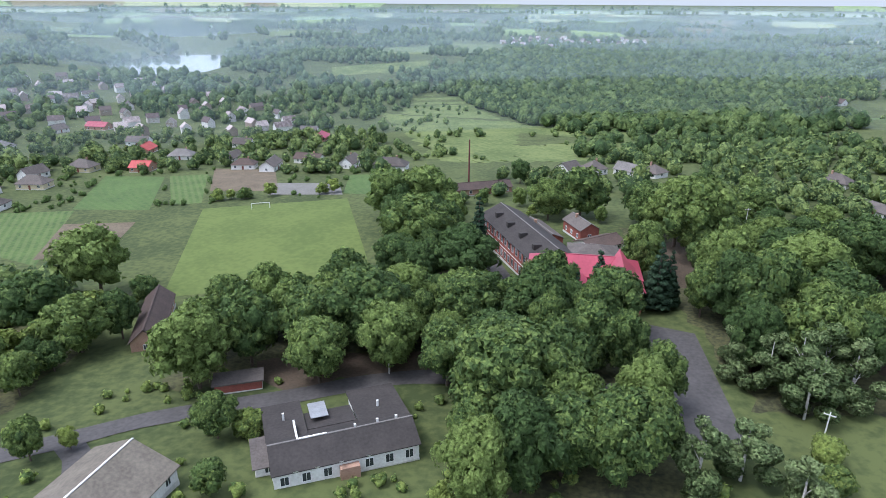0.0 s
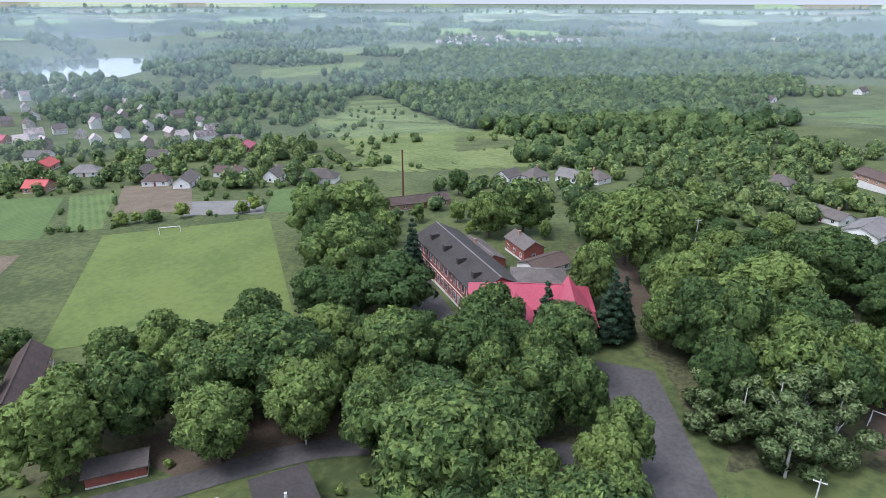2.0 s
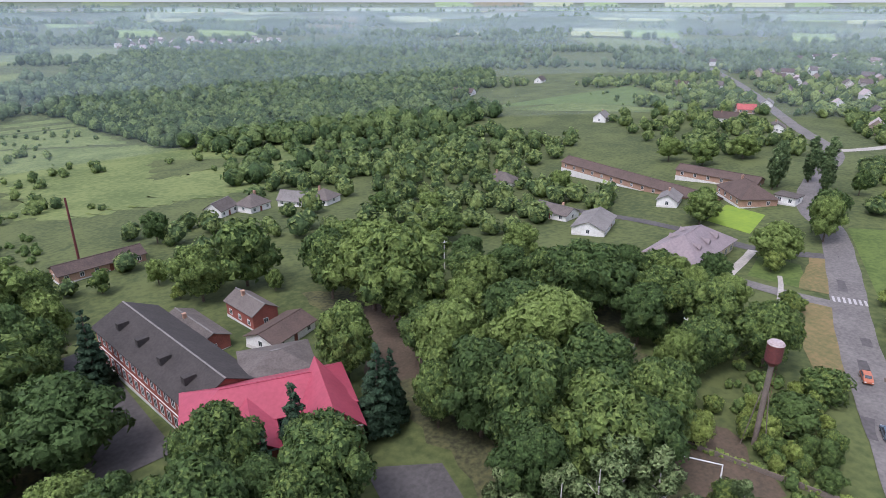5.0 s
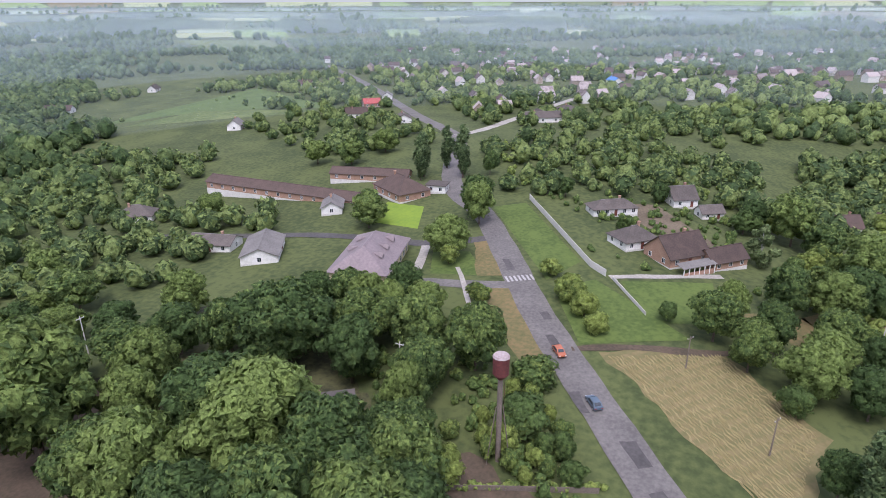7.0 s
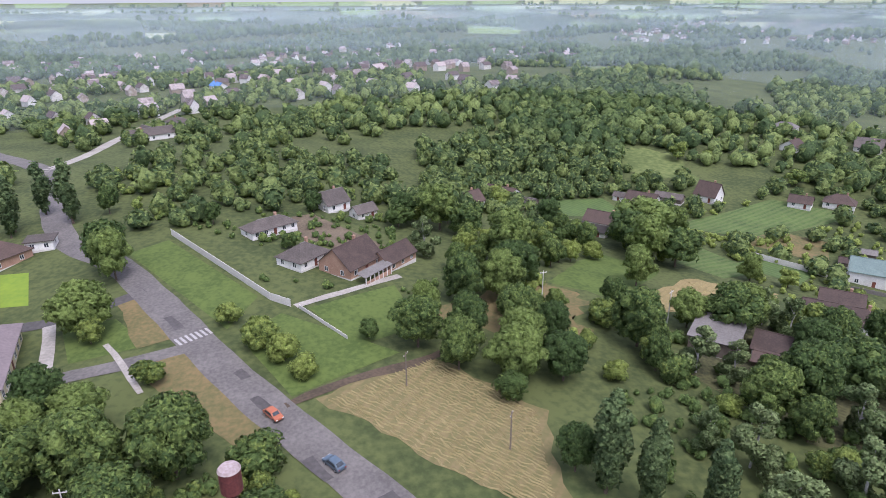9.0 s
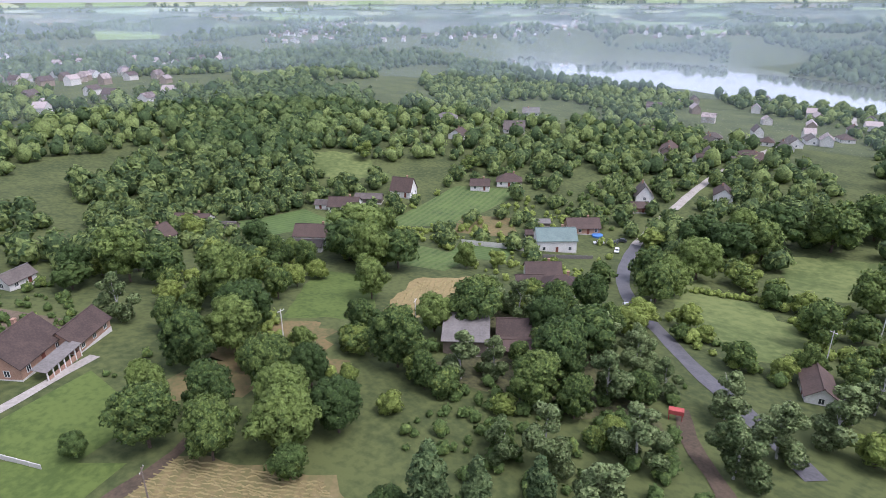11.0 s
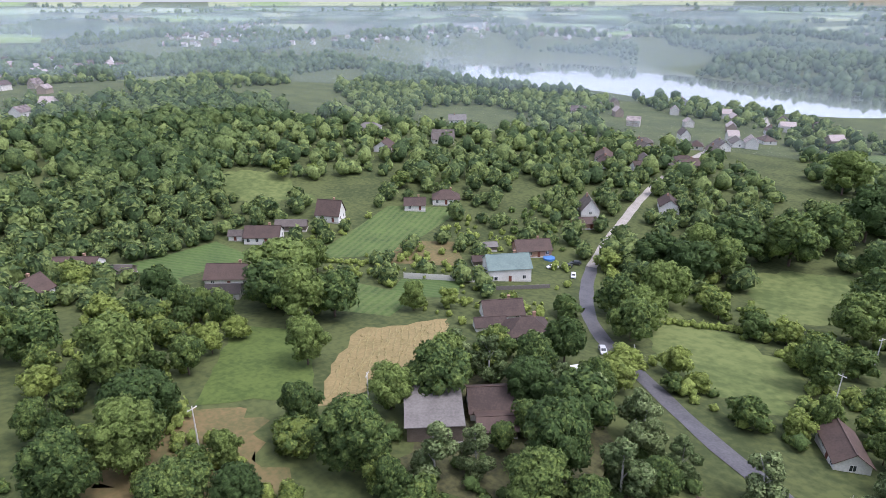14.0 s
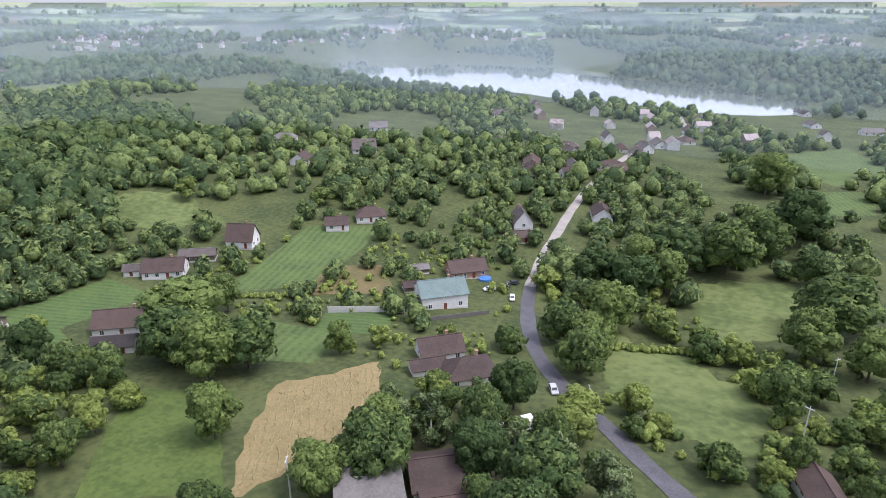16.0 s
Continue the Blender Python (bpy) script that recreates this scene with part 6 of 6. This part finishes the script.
def car(name, x, y, az, paint, label):
    top = new(name)
    top.matrix_basis = pose(x, y, gz(x, y) + 0.13, 0, 0, az)
    prof = [(-2.05, 0.3), (2.05, 0.3), (2.1, 0.72), (1.15, 0.86), (0.55, 1.4), (-1.15, 1.42), (-1.75, 0.92), (-2.1, 0.85)]
    bm = bmesh.new()
    sides = []
    for s, k in ((-0.84, 1), (0.84, 1)):
        sides.append([bm.verts.new((px, s * (0.84 if pz > 1.2 else 1.0), pz)) for px, pz in prof])
    bm.faces.new(sides[0])
    bm.faces.new(sides[1][::-1])
    for i in range(len(prof)):
        j = (i + 1) % len(prof)
        bm.faces.new((sides[0][j], sides[0][i], sides[1][i], sides[1][j]))
    bmesh.ops.bevel(bm, geom=list(bm.edges), offset=0.07, segments=2, affect="EDGES")
    part("body", bm, paint, top)
    for nm, q in (("windscreen", [(1.06, -0.62, 0.93), (1.06, 0.62, 0.93), (0.6, 0.56, 1.36), (0.6, -0.56, 1.36)]), ("rear_window", [(-1.7, 0.6, 0.98), (-1.7, -0.6, 0.98), (-1.22, -0.55, 1.38), (-1.22, 0.55, 1.38)])):
        bm = bmesh.new()
        slab(bm, [(a + (0.05 if a > 0 else -0.05), b, c + 0.04) for a, b, c in q], 0.03)
        part(nm, bm, M["glass"], top)
    for s in (-1, 1):
        bm = bmesh.new()
        v = [(0.95, s * 0.86, 0.9), (0.45, s * 0.74, 1.32), (-1.05, s * 0.74, 1.32), (-1.5, s * 0.86, 0.93)]
        vs = [bm.verts.new(p) for p in v] + [bm.verts.new((p[0], p[1] - s * 0.03, p[2])) for p in v]
        for f in ((0, 1, 2, 3), (7, 6, 5, 4), (0, 4, 5, 1), (1, 5, 6, 2), (2, 6, 7, 3), (3, 7, 4, 0)):
            bm.faces.new([vs[i] for i in f])
        part("side_window", bm, M["glass"], top)
        for wx in (-1.3, 1.3):
            bm = bmesh.new()
            tube(bm, (wx, s * 0.68, 0.3), (wx, s * 0.88, 0.3), 0.31, 0.31, 14)
            wheel = part("wheel", bm, M["tyre"], top)
            bm = bmesh.new()
            tube(bm, (wx, s * 0.87, 0.3), (wx, s * 0.9, 0.3), 0.19, 0.17, 12)
            part("rim", bm, M["metal"], wheel)
        bm = bmesh.new()
        box(bm, 2.06, 2.13, s * 0.6 - 0.17, s * 0.6 + 0.17, 0.55, 0.7)
        part("headlight", bm, M["whitepaint"], top)
        bm = bmesh.new()
        box(bm, -2.14, -2.08, s * 0.62 - 0.14, s * 0.62 + 0.14, 0.62, 0.78)
        part("tail_light", bm, M["redroof"], top)
    return tagged(top, label, "car")


PAINTS = {k: mat("car_paint_" + k, c, tuple(v * 0.85 for v in c), 0.5, 0.3, 0, 4, spec=0.6) for k, c in (("orange", (0.42, 0.13, 0.06)), ("blue", (0.09, 0.13, 0.17)), ("white", (0.75, 0.75, 0.74)), ("dark", (0.05, 0.055, 0.06)), ("silver", (0.5, 0.51, 0.52)))}
car("parked_car", 136.5, 99.8, 217, PAINTS["orange"], "orange-red hatchback on the village road")
car("parked_car", 123.2, 89.6, 37, PAINTS["blue"], "grey-blue saloon car on the village road")
car("parked_car", 199, -105, 50, PAINTS["white"], "white estate car parked by the lane")
car("parked_car", 196, -109.5, 50, PAINTS["dark"], "dark car parked beside the white one")
car("parked_car", 195.5, -115, 40, PAINTS["dark"], "black car parked at the bend")
car("parked_car", 189.5, -103.5, 120, PAINTS["white"], "white car parked at the lane's edge")
car("parked_car", 152, -54.5, 130, PAINTS["silver"], "silver car parked by the lane")


def truck(x, y, az):
    top = new("old_truck")
    top.matrix_basis = pose(x, y, gz(x, y), 0, 0, az)
    bm = bmesh.new()
    box(bm, -3.6, 2.0, -1.15, 1.15, 0.8, 2.9)
    bmesh.ops.bevel(bm, geom=list(bm.edges), offset=0.06, segments=1, affect="EDGES")
    part("cargo_box", bm, M["whitepaint"], top, "peeling white cargo box")
    bm = bmesh.new()
    box(bm, 2.1, 3.9, -1.05, 1.05, 0.6, 2.4)
    bmesh.ops.bevel(bm, geom=list(bm.edges), offset=0.2, segments=2, affect="EDGES")
    part("cab", bm, PAINTS["silver"], top)
    for wx in (-2.4, 2.8):
        for s in (-1, 1):
            bm = bmesh.new()
            tube(bm, (wx, s * 0.8, 0.45), (wx, s * 1.1, 0.45), 0.46, 0.46, 14)
            part("wheel", bm, M["tyre"], top)
    tagged(top, "old white box truck among the trees", "truck")


truck(150, -33, 55)


def fence(pts, panel, h, material, label, name="fence", post=True):
    """A fence of upright panels between posts along a plan line."""
    top = new(name)
    x0, y0 = pts[0]
    z0 = gz(x0, y0)
    top.matrix_basis = pose(x0, y0, z0)
    for (ax, ay), (bx, by) in zip(pts, pts[1:]):
        length = math.hypot(bx - ax, by - ay)
        n = max(1, round(length / panel))
        az = math.degrees(math.atan2(by - ay, bx - ax))
        for i in range(n):
            t = (i + 0.5) / n
            px, py = ax + (bx - ax) * t, ay + (by - ay) * t
            bm = bmesh.new()
            box(bm, -length / n / 2 + 0.08, length / n / 2 - 0.08, -0.06, 0.06, -0.4, h)
            p = part("panel", bm, material, top)
            p.matrix_basis = pose(px - x0, py - y0, gz(px, py) - z0, 0, 0, az)
            if post:
                bm = bmesh.new()
                box(bm, -0.09, 0.09, -0.1, 0.1, -0.4, h + 0.12)
                q = part("post", bm, material, top)
                q.matrix_basis = pose(px - x0 - (bx - ax) / n / 2, py - y0 - (by - ay) / n / 2, gz(px, py) - z0, 0, 0, az)
    return tagged(top, label, "fence")


fence([(227, 136), (181, 104), (177, 99)], 2.6, 1.9, M["concrete"], "pale precast concrete panel fence")
fence([(176, 97), (161, 86.5)], 2.2, 0.9, M["concrete"], "low weathered concrete wall on the lawn")
fence([(226, -57), (206, -74)], 2.6, 2.0, M["concrete"], "pale concrete panel fence below the garden")
fence([(199, -72), (189, -88)], 2.2, 1.4, M["palesheet"], "pale board fence beside the green-roofed house")
fence([(92, 108), (103, 84)], 2.4, 1.0, M["wood"], "low dark fence along the hedge")


def crossing(x, y, az):
    top = new("crosswalk")
    z = gz(x, y) + 0.15
    top.matrix_basis = pose(x, y, z, 0, 0, az)
    c, s = math.cos(radians(az)), math.sin(radians(az))
    for k in range(7):
        oy = -3.3 + k * 1.1
        qx, qy = x - s * oy, y + c * oy
        bm = bmesh.new()
        box(bm, -1.6, 1.6, oy - 0.28, oy + 0.28, -0.02, 0.012)
        p = part("stripe", bm, M["paint"], top)
        p.location.z = gz(qx, qy) - z + 0.15
    tagged(top, "worn white zebra crossing on the asphalt", "crosswalk", kind="structure")


crossing(166, 118.5, 35)

for kx, ky, kr, name, label in ((110.5, -9.5, 0, "red_frame", "small red metal stand on the bare earth"),):
    top = new(name)
    top.matrix_basis = pose(kx, ky, gz(kx, ky), 0, 0, 30)
    for sx in (-1.2, 1.2):
        for sy in (-0.5, 0.5):
            bm = bmesh.new()
            tube(bm, (sx, sy, -0.3), (sx, sy, 2.2), 0.07, 0.07, 6)
            part("leg", bm, M["redroof"], top)
    bm = bmesh.new()
    box(bm, -1.4, 1.4, -0.7, 0.7, 1.5, 2.4)
    part("board", bm, M["redroof"], top)
    tagged(top, label, "stand")


def hedge(a, b, width, h, seed, label):
    rg = np.random.default_rng(seed)
    n = int(math.hypot(b[0] - a[0], b[1] - a[1]) / 0.6)
    t = np.linspace(0, 1, n)
    x = a[0] + (b[0] - a[0]) * t + rg.normal(size=n) * width * 0.25
    y = a[1] + (b[1] - a[1]) * t + rg.normal(size=n) * width * 0.25
    ob = cloud("hedge", x, y, rg.uniform(0.7, 1.1, n) * h * 0.45, label, 30, seed, 0.3)
    ob.data.materials[0] = LEAF["fruit"]
    ob["category"] = "hedge"


hedge((91, 110), (104, 84), 1.2, 1.5, 41, "clipped dark green hedge")
hedge((154, 145.5), (140, 160), 0.9, 1.0, 42, "low trimmed hedge by the drive")
hedge((240, -62), (262, -44), 1.5, 2.0, 43, "garden hedge of leafy bushes")
hedge((120, -104), (150, -88), 2.0, 2.6, 44, "wild hedge across the meadow")


def windrows(corners, count, seed, material, label, bend=0.6, thick=0.55):
    """Low ragged swaths of cut grass lying in rows across a field."""
    rg = np.random.default_rng(seed)
    a, b, c, d = [np.array(p, float) for p in corners]
    V, Fc, base = [], [], 0
    for k in range(count):
        v = (k + 0.5) / count
        u = np.linspace(0.03, 0.97, 44)
        p0, p1 = a + (d - a) * v, b + (c - b) * v
        line = p0 + (p1 - p0) * u[:, None]
        nrm = np.array([-(p1 - p0)[1], (p1 - p0)[0]]) / np.linalg.norm(p1 - p0)
        line = line + nrm * (bend * np.sin(u * 9 + k)[:, None] + rg.normal(size=(44, 1)) * 0.18)
        wd = thick * rg.uniform(0.45, 1.1, 44)[:, None]
        gap = rg.uniform(size=44)
        hh = np.where(gap < 0.12, 0.0, rg.uniform(0.1, 0.3, 44))
        L, R = line - nrm * wd, line + nrm * wd
        z = ground_z(line[:, 0], line[:, 1]) + 0.06
        V.append(np.stack([np.c_[L, z], np.c_[line, z + hh], np.c_[R, z]], 1).reshape(-1, 3))
        Fc.append(grid_faces(44, 3)[:, ::-1] + base)
        base += 44 * 3
    tagged(new("windrows", mesh_np("windrows", np.concatenate(V), np.concatenate(Fc), material)), label, "hay", kind="stuff")


M["hay"] = mat("drying_hay", (0.31, 0.255, 0.12), (0.2, 0.17, 0.075), 0.8, 0.95, 0.05, 8)
windrows([(141, 92), (106, 57), (133, 53), (153, 70)], 30, 1, M["hay"], "pale swaths of drying hay", 0.25, 0.2)
windrows([(201, -17), (177, 14), (171, -11), (191, -40)], 20, 2, M["hay"], "swaths of cut yellow straw", 0.7, 0.26)




def woodpile(x, y, az, seed, label):
    rg = random.Random(seed)
    top = new("woodpile")
    top.matrix_basis = pose(x, y, gz(x, y), 0, 0, az)
    for row in range(4):
        for k in range(9 - row):
            bm = bmesh.new()
            cx = (k - (8 - row) / 2) * 0.34
            tube(bm, (cx, -0.6 + rg.uniform(-0.1, 0.1), 0.16 + row * 0.29), (cx, 0.6 + rg.uniform(-0.1, 0.1), 0.16 + row * 0.29), 0.16, 0.15, 7)
            part("log", bm, M["wood"], top)
    tagged(top, label, "woodpile")


woodpile(217, -93, 30, 1, "stacked grey firewood beside the yard")
woodpile(222, -97, 70, 2, "second stack of grey firewood")
house("garden_shed", "cluttered tin shed beside the woodpile", 226, -102, -130, 6, 4, 2.2, 1.0, "gable", "wood", "palesheet", 0, 0, False, False, "shed")
house("garden_shed", "small brown shed in the cluttered yard", 219, -88, -130, 5, 5, 2.2, 1.0, "gable", "wood", "brownroof", 0, 0, False, False, "shed")


def pool(x, y, az):
    top = new("paddling_pool")
    top.matrix_basis = pose(x, y, gz(x, y), 0, 0, az)
    bm = bmesh.new()
    tube(bm, (0, 0, -0.1), (0, 0, 0.8), 2.2, 2.2, 20)
    part("wall", bm, M["blueroof"], top)
    bm = bmesh.new()
    tube(bm, (0, 0, 0.8), (0, 0, 0.86), 2.25, 2.1, 20)
    part("cover", bm, M["blueroof"], top)
    tagged(top, "round blue covered garden pool", "pool")


pool(205, -112, 0)
